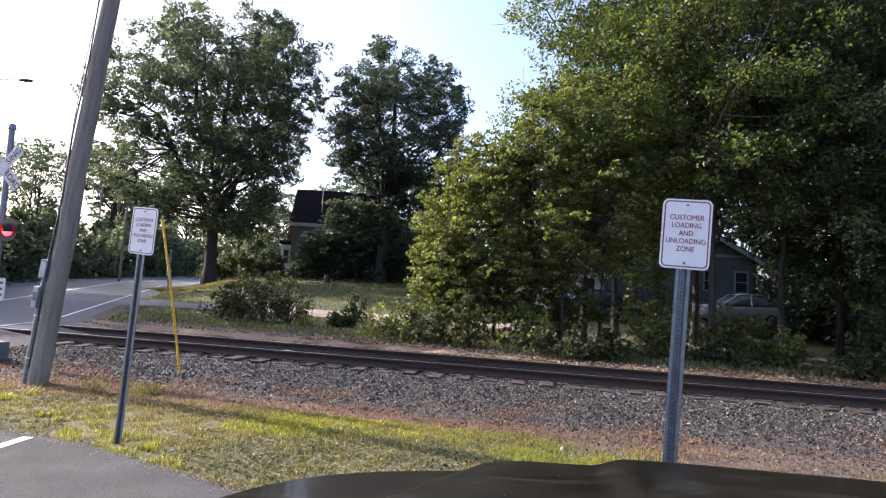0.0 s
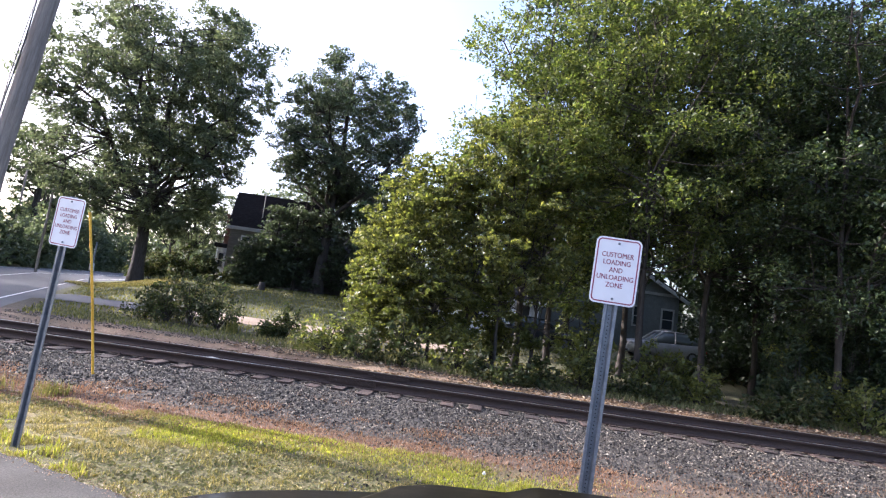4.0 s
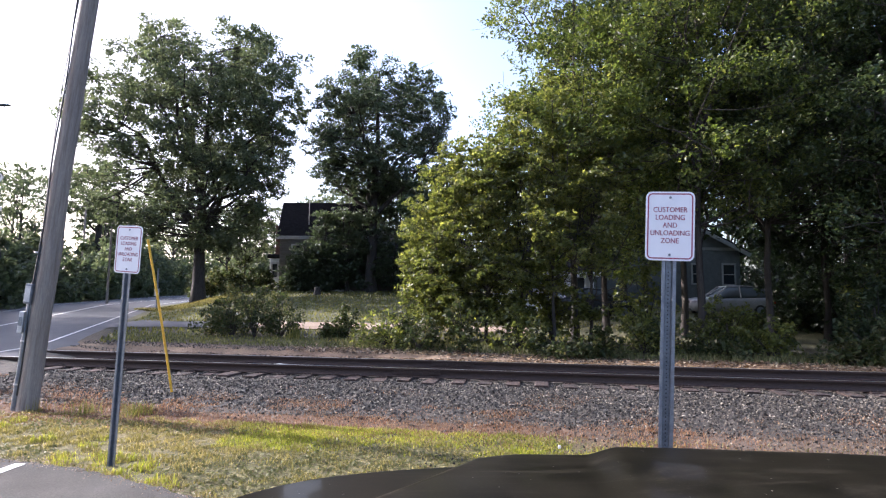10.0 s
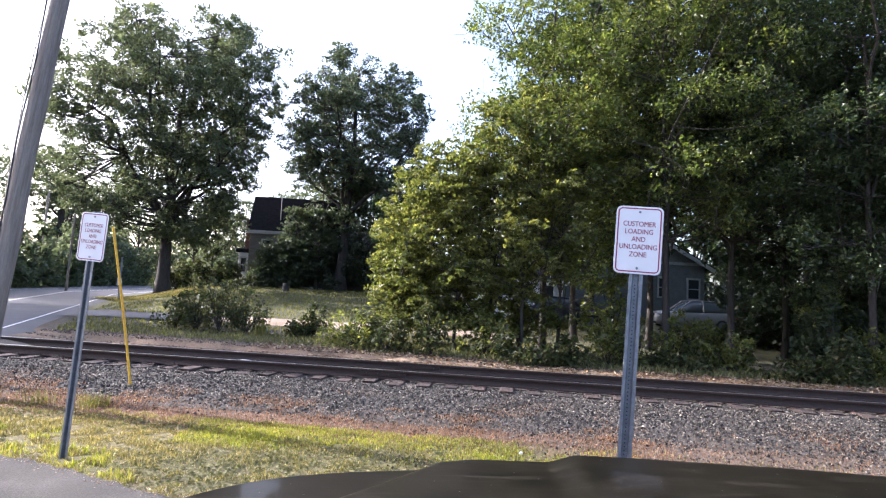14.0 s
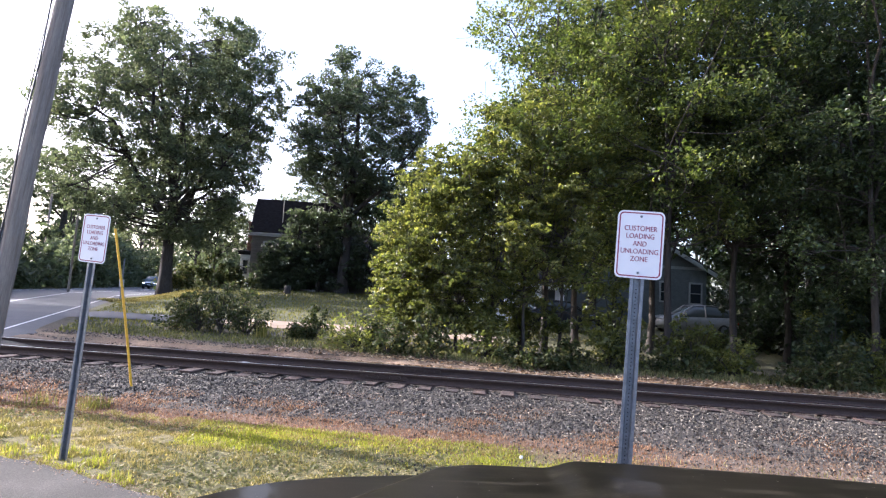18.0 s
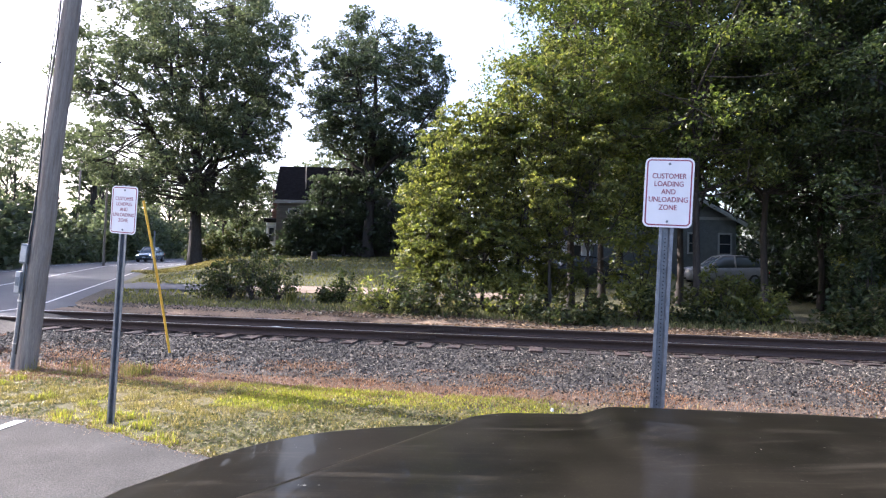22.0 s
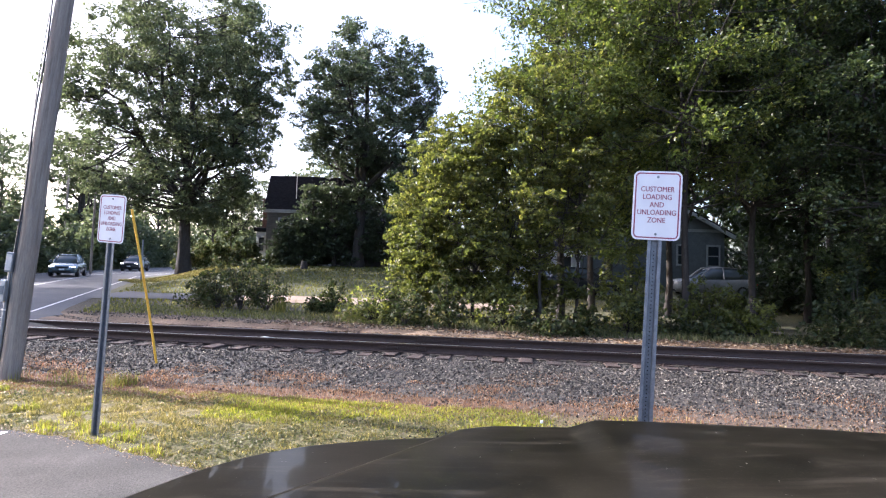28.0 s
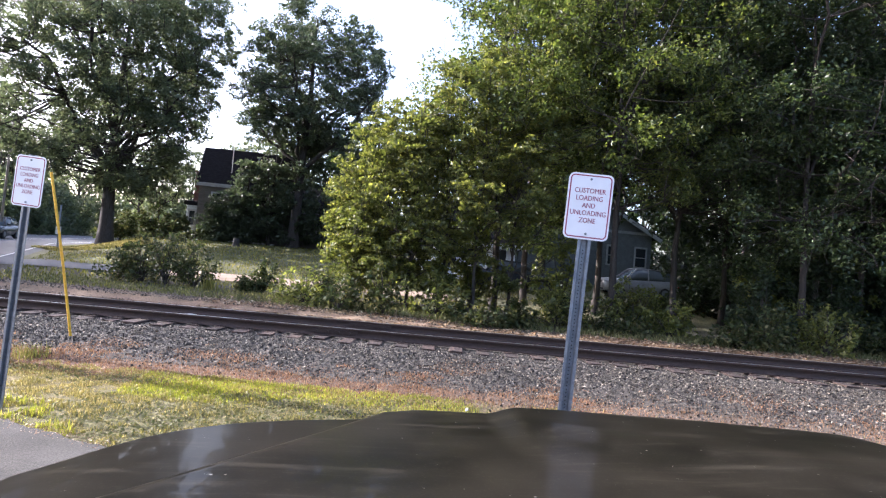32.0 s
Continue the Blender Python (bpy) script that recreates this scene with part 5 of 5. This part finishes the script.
def window(parent, x, y, z, w, h, frame_mat, glass, lab="window with painted frame"):
    win = part("window", box_bm(-w / 2 + 0.05, w / 2 - 0.05, -0.03, 0.0, 0.05, h - 0.05), glass, parent, lab, pose(x, y, z))
    for nm, a in (("window_frame", (-w / 2 - 0.06, -w / 2 + 0.05, -0.07, -0.002, -0.06, h + 0.08)), ("window_frame", (w / 2 - 0.05, w / 2 + 0.06, -0.07, -0.002, -0.06, h + 0.08)),
                  ("window_head", (-w / 2 + 0.05, w / 2 - 0.05, -0.068, -0.002, h - 0.05, h + 0.08)), ("window_sill", (-w / 2 + 0.05, w / 2 - 0.05, -0.1, -0.002, -0.06, 0.05)), ("sash_bar", (-w / 2 + 0.05, w / 2 - 0.05, -0.05, -0.031, h / 2 - 0.03, h / 2 + 0.03))):
        part(nm, box_bm(*a, bevel=0.006), frame_mat, win)
    return win


def gable_wall(name, x0, x1, y, z0, ze, zr, xm, depth, mat, parent):
    v = [(x0, y, z0), (x1, y, z0), (x1, y, ze), (xm, y, zr), (x0, y, ze)]
    v += [(a, y + depth, c) for a, _, c in v]
    n = 5
    return part(name, mesh_of(name, v, [[0, 1, 2, 3, 4], [9, 8, 7, 6, 5]] + [[i, 5 + i, 5 + (i + 1) % n, (i + 1) % n] for i in range(n)], mat), None, parent)


def build_houses():
    brown = surface("brown_shingle_wall", (0.13, 0.115, 0.105), (0.21, 0.188, 0.172), 3, 0.9, bump=0.5, stretch=(1, 1, 6))
    roof = surface("dark_asphalt_shingles", (0.014, 0.014, 0.018), (0.03, 0.03, 0.036), 4, 1.0, bump=0.6, stretch=(1, 4, 4), spec=0.05)
    trim = surface("pale_trim_paint", (0.42, 0.40, 0.40), (0.56, 0.54, 0.53), 4, 0.7, bump=0.1)
    white = surface("white_clapboard", (0.62, 0.64, 0.66), (0.76, 0.77, 0.78), 3, 0.7, bump=0.1)
    grey = surface("grey_clapboard", (0.07, 0.084, 0.078), (0.105, 0.122, 0.115), 3, 0.75, bump=0.1)
    brick = surface("dark_chimney_brick", (0.09, 0.05, 0.04), (0.17, 0.10, 0.085), 9, 0.9, bump=0.6)
    glass, _, _, b = material("window_glass")
    b.inputs["Base Color"].default_value, b.inputs["Roughness"].default_value = (0.02, 0.025, 0.03, 1), 0.06
    # brown house on the rise
    h = thing("brown_house", "brown shingled house with a steep dark roof behind trees", "house", pose(0, 0, -0.52))
    z0 = 2.4
    part("wall", box_bm(-12.85, -5.6, 48.2, 51.2, z0, 7.4), brown, h)
    siding("shingle_cladding", -12.85, -5.6, 48.2, z0 + 0.3, 7.3, brown, 0.18, h)
    v = [(-12.85, 48.2, 7.4), (-12.85, 49.7, 10.0), (-12.85, 51.2, 7.4), (-12.6, 48.2, 7.4), (-12.6, 49.7, 10.0), (-12.6, 51.2, 7.4)]
    part("gable", mesh_of("gable", v, [[0, 2, 1], [3, 4, 5], [0, 1, 4, 3], [1, 2, 5, 4], [0, 3, 5, 2]], brown), None, h)
    gable_roof("roof", -12.85, -5.6, 48.2, 51.2, 7.45, 10.15, roof, h, "x", 0.22)
    part("fascia", box_bm(-13.07, -5.3, 47.88, 47.96, 6.85, 7.12, 0.01), trim, h, "pale painted eave board")
    part("wing_wall", box_bm(-5.6, -1.0, 49.0, 55, z0, 5.9), brown, h)
    gable_roof("wing_roof", -5.55, -1.0, 49.0, 55, 5.9, 8.2, roof, h, "x", 0.3)
    part("wing_fascia", box_bm(-5.2, -0.7, 48.6, 48.68, 5.45, 5.68, 0.01), trim, h, "pale painted eave board")
    part("bay", box_bm(-13.75, -12.86, 48.6, 50.5, z0, 5.3, 0.02), white, h, "white bay on the gable end")
    part("bay_roof", box_bm(-13.95, -12.87, 48.4, 50.7, 5.3, 5.65, 0.12), roof, h)
    ch = part("chimney", box_bm(-13.5, -13.1, 49.3, 50.1, 5.3, 8.0, 0.02), brick, h, "dark brick chimney")
    part("chimney_cap", box_bm(-13.56, -13.04, 49.24, 50.16, 8.0, 8.12, 0.01), brick, ch)
    part("vent_pipe", tubes_mesh("vent_pipe", [(np.array([(-10.6, 48.6, 8.0), (-10.6, 48.6, 10.2)]), [0.035, 0.035])], trim, 8), None, h, "pale vent pipe on the roof")
    for x, z, w, hh in ((-13.3, 3.7, 0.5, 1.2), (-11.4, 5.0, 0.9, 1.4), (-8.5, 3.0, 0.9, 1.5), (-6.8, 5.0, 0.9, 1.4), (-8.0, 5.0, 0.9, 1.4), (-3.2, 3.4, 0.9, 1.4)):
        yy = 48.58 if x < -13 else (48.17 if x > -13 and x < -5.6 else 48.98)
        window(h, x, yy, z, w, hh, trim, glass)
    # porch posts
    for x in (-9.6, -8.4, -7.2):
        part("porch_post", box_bm(x - 0.07, x + 0.07, 46.9, 47.04, z0, 4.6, 0.015), trim, h, "pale porch post")
    part("porch_roof", box_bm(-10.0, -6.8, 46.7, 48.19, 4.6, 4.8, 0.03), roof, h)
    part("porch_floor", box_bm(-10.0, -6.8, 46.8, 48.19, z0 - 0.2, z0 + 0.35, 0.02), trim, h)
    # white house
    h = thing("white_house", "white clapboard house half hidden by trees", "house", pose(0, 0, -0.35))
    part("wall", box_bm(3.75, 8.6, 32.0, 39, 0.9, 3.7), white, h)
    siding("clapboard_cladding", 3.75, 8.6, 32.0, 1.05, 3.68, white, 0.13, h)
    gable_roof("roof", 3.75, 8.6, 32.0, 39, 3.7, 6.0, roof, h, "x", 0.35)
    part("fascia", box_bm(3.4, 8.95, 31.55, 31.64, 3.2, 3.45, 0.01), white, h, "white eave board")
    for x in (4.9, 6.5, 7.7):
        window(h, x, 31.97, 1.9, 0.85, 1.3, white, glass)
    # grey house
    trim = surface("dull_green_trim", (0.18, 0.20, 0.18), (0.26, 0.28, 0.26), 4, 0.7, bump=0.1)
    h = thing("grey_house", "low grey clapboard house with a gable end", "house", pose(0, 0, 0))
    y = 40.0
    gable_wall("wall", 10.4, 20.8, y, 0.9, 5.1, 8.0, 15.2, 11, grey, h)
    siding("clapboard_cladding", 10.4, 20.8, y, 1.1, 5.08, grey, 0.14, h)
    gable_roof("roof", 10.4, 20.8, y, 51, 5.2, 8.15, roof, h, "y", 0.5, 0.18, apex=15.2)
    part("eave_band", box_bm(10.1, 21.1, y - 0.07, y - 0.025, 5.05, 5.25, 0.01), trim, h, "pale band below the gable")
    for x1 in (21.35, 9.85):
        dx, dz = x1 - 15.2, 4.8 - 8.02
        n = math.hypot(dx, dz)
        part("barge_board", box_bm(0, n, -0.05, 0.0, -0.26, 0.0, 0.01), trim, h, "pale barge board", Matrix.Translation((15.2, y - 0.52, 8.02)) @ Matrix.Rotation(-math.atan2(dz, dx), 4, "Y"))
    window(h, 17.75, y - 0.03, 2.75, 0.55, 1.35, trim, glass)
    window(h, 20.0, y - 0.03, 2.7, 0.85, 1.4, trim, glass)


# ---- cars ----
def loft(name, stations, mat, caps=True):
    n = len(stations[0])
    v = [p for s in stations for p in s]
    f = [[i * n + j, i * n + (j + 1) % n, (i + 1) * n + (j + 1) % n, (i + 1) * n + j] for i in range(len(stations) - 1) for j in range(n)]
    if caps:
        f += [list(range(n - 1, -1, -1)), list(range((len(stations) - 1) * n, len(stations) * n))]
    return mesh_of(name, v, f, mat, True)


def section(x, w, z0, z1, tumble=0.0, r=0.25):
    """A rounded car cross-section at x, from sill to top."""
    out = []
    for y, z in ((0.0, z0), (0.75, z0), (0.95, z0 + 0.1 * (z1 - z0)), (1.0, z0 + 0.35 * (z1 - z0)), (1.0 - tumble * 0.5, z0 + 0.7 * (z1 - z0)), (0.94 - tumble, z0 + 0.92 * (z1 - z0)), (0.75 - tumble, z1), (0, z1 + 0.015)):
        out.append((y * w, z))
    return [(x, y, z) for y, z in out] + [(x, -y, z) for y, z in reversed(out[1:-1])]


def car(name, label, paint, m, L=4.7, W=0.92, belt=0.92, top=1.45, boxy=0.0, lit=True):
    """A car with its front at +x."""
    ob = thing(name, label, "car", m)
    h = L / 2
    body = [(-h, 0.80, 0.42, 0.78), (-h + 0.12, 0.93, 0.30, 0.92 + 0.1 * boxy), (-h + 0.6, 0.99, 0.24, belt + 0.06), (-0.6, 1.0, 0.2, belt + 0.03), (0.6, 1.0, 0.2, belt), (h - 1.25, 1.0, 0.22, belt - 0.02), (h - 0.6, 0.98, 0.24, belt - 0.10 + 0.1 * boxy), (h - 0.15, 0.90, 0.26, belt - 0.2 + 0.12 * boxy), (h, 0.72, 0.34, belt - 0.32 + 0.12 * boxy)]
    part("body", loft("body", [section(x, W * w, a, b, 0.06) for x, w, a, b in body], paint), None, ob)
    rear = -h + (0.25 + 0.35 * (1 - boxy))
    cab = [(rear, 0.86, belt + 0.05), (rear + 0.55 - 0.3 * boxy, 0.84, top - 0.06), (-0.5, 0.86, top), (0.25, 0.86, top - 0.02), (h - 1.22, 0.9, belt - 0.02)]
    part("glasshouse", loft("glasshouse", [section(x, W * w, belt - 0.12, max(z, belt - 0.1), 0.2) for x, w, z in cab], M_CARGLASS), None, ob, "car windows with a sky sheen in their colour")
    rf = [(rear + 0.5 - 0.3 * boxy, 0.62, top - 0.05), (-0.5, 0.66, top + 0.012), (0.3, 0.64, top - 0.02)]
    part("roof", loft("roof", [[(x, W * w, z - 0.03), (x, W * w * 0.9, z + 0.012), (x, 0, z + 0.024), (x, -W * w * 0.9, z + 0.012), (x, -W * w, z - 0.03)] for x, w, z in rf], paint), None, ob)
    for q in (-1, 1):
        part("pillar", tubes_mesh("pillar", [(np.array([(h - 1.25, q * W * 0.84, belt), (0.3, q * W * 0.64, top - 0.03)]), [0.045, 0.04])], paint, 6), None, ob)
        part("pillar", tubes_mesh("pillar", [(np.array([(rear, q * W * 0.82, belt), (rear + 0.55 - 0.3 * boxy, q * W * 0.62, top - 0.06)]), [0.07, 0.05])], paint, 6), None, ob)
        part("pillar", tubes_mesh("pillar", [(np.array([(-0.35, q * W * 0.95, belt), (-0.4, q * W * 0.67, top - 0.02)]), [0.04, 0.035])], paint, 6), None, ob)
        part("mirror", box_bm(h - 1.5, h - 1.36, q * W * 1.04 - 0.09, q * W * 1.04 + 0.09, belt + 0.02, belt + 0.16, 0.03), paint, ob)
        part("headlight", box_bm(h - 0.24, h - 0.03, q * W * 0.68 - 0.16, q * W * 0.68 + 0.16, belt - 0.32 + 0.1 * boxy, belt - 0.24 + 0.1 * boxy, 0.03), M_HEADLIT if lit else M_LENS, ob, "bright headlight" if lit else "clear headlight")
        part("tail_light", box_bm(-h - 0.02, -h + 0.2, q * W * 0.72 - 0.14, q * W * 0.72 + 0.14, 0.66, 0.82, 0.03), M_TAIL, ob, "red tail light")
        for sx in (h - 0.92, -h + 0.95):
            b = bmesh.new()
            bmesh.ops.create_cone(b, cap_ends=True, segments=24, radius1=0.34, radius2=0.34, depth=0.22)
            bmesh.ops.bevel(b, geom=[e for e in b.edges if abs(e.verts[0].co.z - e.verts[1].co.z) < 1e-4], offset=0.035, segments=2, affect="EDGES")
            wh = part("wheel", b, M_TYRE, ob, "black tyre on alloy rim", pose(sx, q * (W - 0.1), 0.34, 90))
            b = bmesh.new()
            bmesh.ops.create_cone(b, cap_ends=True, segments=18, radius1=0.2, radius2=0.22, depth=0.235)
            part("rim", b, M_GALV, wh, "alloy rim")
    part("grille", box_bm(h - 0.12, h + 0.015, -W * 0.42, W * 0.42, belt - 0.42 + 0.1 * boxy, belt - 0.27 + 0.1 * boxy, 0.02), M_TYRE, ob, "black grille")
    part("lower_intake", box_bm(h - 0.1, h + 0.012, -W * 0.6, W * 0.6, 0.3, 0.42, 0.02), M_TYRE, ob)
    part("number_plate", box_bm(h, h + 0.03, -0.15, 0.15, 0.44, 0.54, 0.004), M_SIGN, ob, "white number plate")
    return ob


# A reflection of the sky is painted into the glass as blue-grey base colour.
M_CARGLASS, _, _, _b = material("sky_sheen_car_glass")
_b.inputs["Base Color"].default_value, _b.inputs["Roughness"].default_value = (0.075, 0.095, 0.105, 1), 0.1
M_HEADLIT = plain("lit_headlight", (1.0, 0.97, 0.9), 0.2, glow=1.3)
M_LENS = plain("clear_lens", (0.6, 0.6, 0.6), 0.1)
M_TAIL = plain("red_lens", (0.45, 0.01, 0.01), 0.2)
M_TYRE = plain("black_rubber", (0.02, 0.02, 0.02), 0.8)
M_SILVER = surface("silver_blue_paint", (0.17, 0.235, 0.28), (0.22, 0.285, 0.335), 3, 0.25, 0.6, bump=0.0)
M_DARKCAR = surface("dark_grey_paint", (0.05, 0.055, 0.06), (0.07, 0.075, 0.08), 3, 0.25, 0.4, bump=0.0)
M_PALECAR = surface("pale_silver_paint", (0.23, 0.235, 0.23), (0.29, 0.29, 0.28), 3, 0.3, 0.3, bump=0.0)


def lane(y, off=-4.5):
    """A place on the oncoming lane and the heading down the road towards the crossing."""
    y = np.asarray(y, float)
    x = road_edge(y) + off
    dx = float(road_edge(y - 1.0) - road_edge(y + 1.0))
    dz = float(road_z(y - 1.0) - road_z(y + 1.0))
    return pose(float(x), float(y), float(road_z(y)) + 0.01, 0, math.degrees(math.atan2(-dz, math.hypot(dx, 2))), math.degrees(math.atan2(-2.0, dx)))


def build_cars():
    global CAR_A, CAR_B
    CAR_A = car("sedan", "blue-grey sedan coming down the road to the crossing", M_SILVER, lane(78), 4.35, 0.87, 0.93, 1.47, 0.3)
    CAR_B = car("dark_suv", "dark grey car following down the road", M_DARKCAR, lane(90), 4.2, 0.88, 0.95, 1.52, 0.7)
    car("parked_suv", "pale silver vehicle parked by the grey house", M_PALECAR, pose(17.0, 34.2, float(ground_z(17.0, 34.2)) - 0.02, 0, 0, 178), 4.7, 0.95, 1.05, 1.72, 0.9, lit=False)
    car("parked_car", "dark parked car with red tail lights among the trees", M_DARKCAR, pose(7.6, 29.0, float(ground_z(7.6, 29)), 0, 0, 15), 4.5, 0.9, 0.92, 1.45, 0.3, lit=False)


# ---- hood of the car that the camera sits in ----
def hood_material():
    """Dark paint under a film of dust: soft patches, dried specks and the arcs of a wiping cloth."""
    m, n, l, b = material("dusty_dark_paint")
    d = noise_node(n, l, 2.4, 7, rough=0.7)
    dr = ramp(n, [(0.38, (0.0,) * 3), (0.72, (1.0,) * 3)])
    l.new(d.outputs[0], dr.inputs[0])
    sp = noise_node(n, l, 120, 4, rough=0.75)
    sr = ramp(n, [(0.56, (0,) * 3), (0.66, (1,) * 3)])
    l.new(sp.outputs[0], sr.inputs[0])
    fleck = noise_node(n, l, 60, 2)
    fr = ramp(n, [(0.74, (0,) * 3), (0.77, (1,) * 3)])
    l.new(fleck.outputs[0], fr.inputs[0])
    co = n.new("ShaderNodeTexCoord")
    mp = n.new("ShaderNodeMapping")
    mp.inputs["Rotation"].default_value = (0, 0, radians(-58))
    mp.inputs["Scale"].default_value = (1.2, 16, 1)
    l.new(co.outputs["Object"], mp.inputs[0])
    bend = noise_node(n, l, 1.6, 2)
    swirl = n.new("ShaderNodeVectorMath")
    swirl.operation = "MULTIPLY_ADD"
    swirl.inputs[1].default_value = (0, 5, 0)
    l.new(bend.outputs[0], swirl.inputs[0])
    l.new(mp.outputs[0], swirl.inputs[2])
    wipe = n.new("ShaderNodeTexNoise")
    wipe.inputs["Scale"].default_value, wipe.inputs["Detail"].default_value, wipe.inputs["Roughness"].default_value = 1.6, 6, 0.65
    l.new(swirl.outputs[0], wipe.inputs["Vector"])
    wr = ramp(n, [(0.54, (0,) * 3), (0.68, (1,) * 3)])
    l.new(wipe.outputs[0], wr.inputs[0])
    film = mix(n, l, mix(n, l, dr.outputs[0], (0.5, 0.5, 0.5), 1.0, "MULTIPLY"), sr.outputs[0], 0.35, "ADD")
    dust = mix(n, l, film, wr.outputs[0], 0.5, "ADD")
    c = mix(n, l, (0.0065, 0.006, 0.0043), (0.038, 0.033, 0.024), dust)
    l.new(mix(n, l, c, (0.2, 0.19, 0.17), fr.outputs[0]), b.inputs["Base Color"])
    b.inputs["Roughness"].default_value = 0.3
    b.inputs["Specular IOR Level"].default_value = 0.02
    b.inputs["Coat Weight"].default_value, b.inputs["Coat Roughness"].default_value = 0.14, 0.03
    return m


HOOD_HEAD = radians(-8.0)


def hood_point(lat, fwd, z):
    """lat from the car's centre line, fwd from the driver's eye."""
    f, r = (-math.sin(HOOD_HEAD), math.cos(HOOD_HEAD)), (math.cos(HOOD_HEAD), math.sin(HOOD_HEAD))
    a = lat + 0.30
    return (f[0] * fwd + r[0] * a, f[1] * fwd + r[1] * a, z)


def hood_surface(lat, fwd, v):
    """Height of the hood: a raised centre panel, creases that run together towards the nose, a rolled edge."""
    bulge = sstep(-0.13, -0.03, lat) * sstep(1.2, 1.55, fwd + 0.3 * np.maximum(lat, 0))
    inner = sstep(-0.016, 0.016, 0.64 - 0.49 * (fwd - 1.11) + np.minimum(lat, 0))
    z = 1.169 + 0.05 * (1 - v) ** 1.3 + 0.022 * bulge + 0.017 * inner - 0.02 * np.maximum(0, np.abs(lat) - 0.5) ** 2
    return z - 0.25 * np.maximum(0, (v - 0.955) / 0.045) ** 2.2


def build_hood():
    ob = thing("parked_car", "dark dusty car hood in front of the windscreen", "car")
    lat1 = np.linspace(-1, 1, 201)
    nose = np.interp(lat1, [-1.0, -0.97, -0.93, -0.86, -0.76, -0.62, -0.46, -0.38, -0.33, -0.1, 0.1, 0.5, 0.93, 1.0], [0.98, 1.12, 1.235, 1.355, 1.45, 1.525, 1.585, 1.625, 1.67, 1.70, 1.72, 1.73, 1.72, 1.58])
    nose = np.convolve(np.pad(nose, 4, mode="edge"), np.ones(9) / 9, "valid")
    vs = np.concatenate([np.linspace(0, 0.93, 60), np.linspace(0.94, 1, 16)])
    lat, v = np.meshgrid(lat1, vs)
    fwd = 0.45 + (nose[None, :] - 0.45) * v
    x, y, z = hood_point(lat, fwd, hood_surface(lat, fwd, v))
    n = len(lat1)
    i, j = np.meshgrid(np.arange(len(vs) - 1), np.arange(n - 1), indexing="ij")
    a = (i * n + j).ravel()
    part("hood", mesh_of("hood", np.stack([x, y, z], -1).reshape(-1, 3), np.stack([a, a + 1, a + n + 1, a + n], 1), hood_material(), True), None, ob, "dark dusty hood with a raised centre")
    low = []
    for fwd, w, zb in ((0.3, 0.99, 0.35), (0.8, 0.98, 0.35), (1.05, 0.94, 0.36), (1.3, 0.84, 0.4), (1.5, 0.6, 0.45), (1.6, 0.4, 0.5)):
        top = 1.10 - 0.03 * max(0, fwd - 1.0)
        low.append([hood_point(-w * 0.9, fwd, zb), hood_point(w * 0.9, fwd, zb), hood_point(w, fwd, zb + 0.12), hood_point(w, fwd, 0.85), hood_point(w * 0.95, fwd - 0.02, top), hood_point(-w * 0.95, fwd - 0.02, top), hood_point(-w, fwd, 0.85), hood_point(-w, fwd, zb + 0.12)])
    part("front_body", loft("front_body", low, M_DARKCAR), None, ob, "dark painted fenders and nose")
    turn = Matrix.Rotation(HOOD_HEAD, 4, "Z")
    part("bumper", box_bm(-0.56, 0.56, -0.12, 0.06, -0.11, 0.11, 0.05), M_TYRE, ob, "black front bumper", Matrix.Translation(hood_point(0, 1.58, 0.52)) @ turn)
    part("grille", box_bm(-0.5, 0.5, -0.03, 0.03, -0.1, 0.1, 0.02), M_TYRE, ob, "black front grille", Matrix.Translation(hood_point(0, 1.62, 0.82)) @ turn)
    for q in (-0.64, 0.64):
        part("headlight", box_bm(-0.14, 0.14, -0.05, 0.05, -0.09, 0.09, 0.03), M_LENS, ob, "clear headlight", Matrix.Translation(hood_point(q, 1.38, 0.84)) @ turn)
    for q in (-0.82, 0.82):
        b = bmesh.new()
        bmesh.ops.create_cone(b, cap_ends=True, segments=24, radius1=0.38, radius2=0.38, depth=0.2)
        part("wheel", b, M_TYRE, ob, "black tyre", Matrix.Translation(hood_point(q, 0.95, 0.39)) @ turn @ pose(0, 0, 0, 0, 90, 0))


build_ground()
build_track()
build_signs()
build_houses()
build_cars()
build_hood()
build_trees()
build_grass()
build_litter()
build_stump()


def motions():
    walk(CAR_A, [(t, lane(y)) for t, y in ((0.0, 150.0), (16.0, 82.0), (19.5, 67.5), (21.0, 62.5), (22.0, 59.5), (23.0, 56.0), (24.5, 51.5), (26.5, 46.0), (28.0, 41.8), (30.0, 38.6), (32.0, 37.5))])
    walk(CAR_B, [(t, lane(y)) for t, y in ((0.0, 190.0), (22.0, 92.0), (26.5, 64.0), (28.0, 58.5), (29.0, 55.0), (30.0, 51.5), (31.0, 48.5), (32.0, 46.5))])


motions()
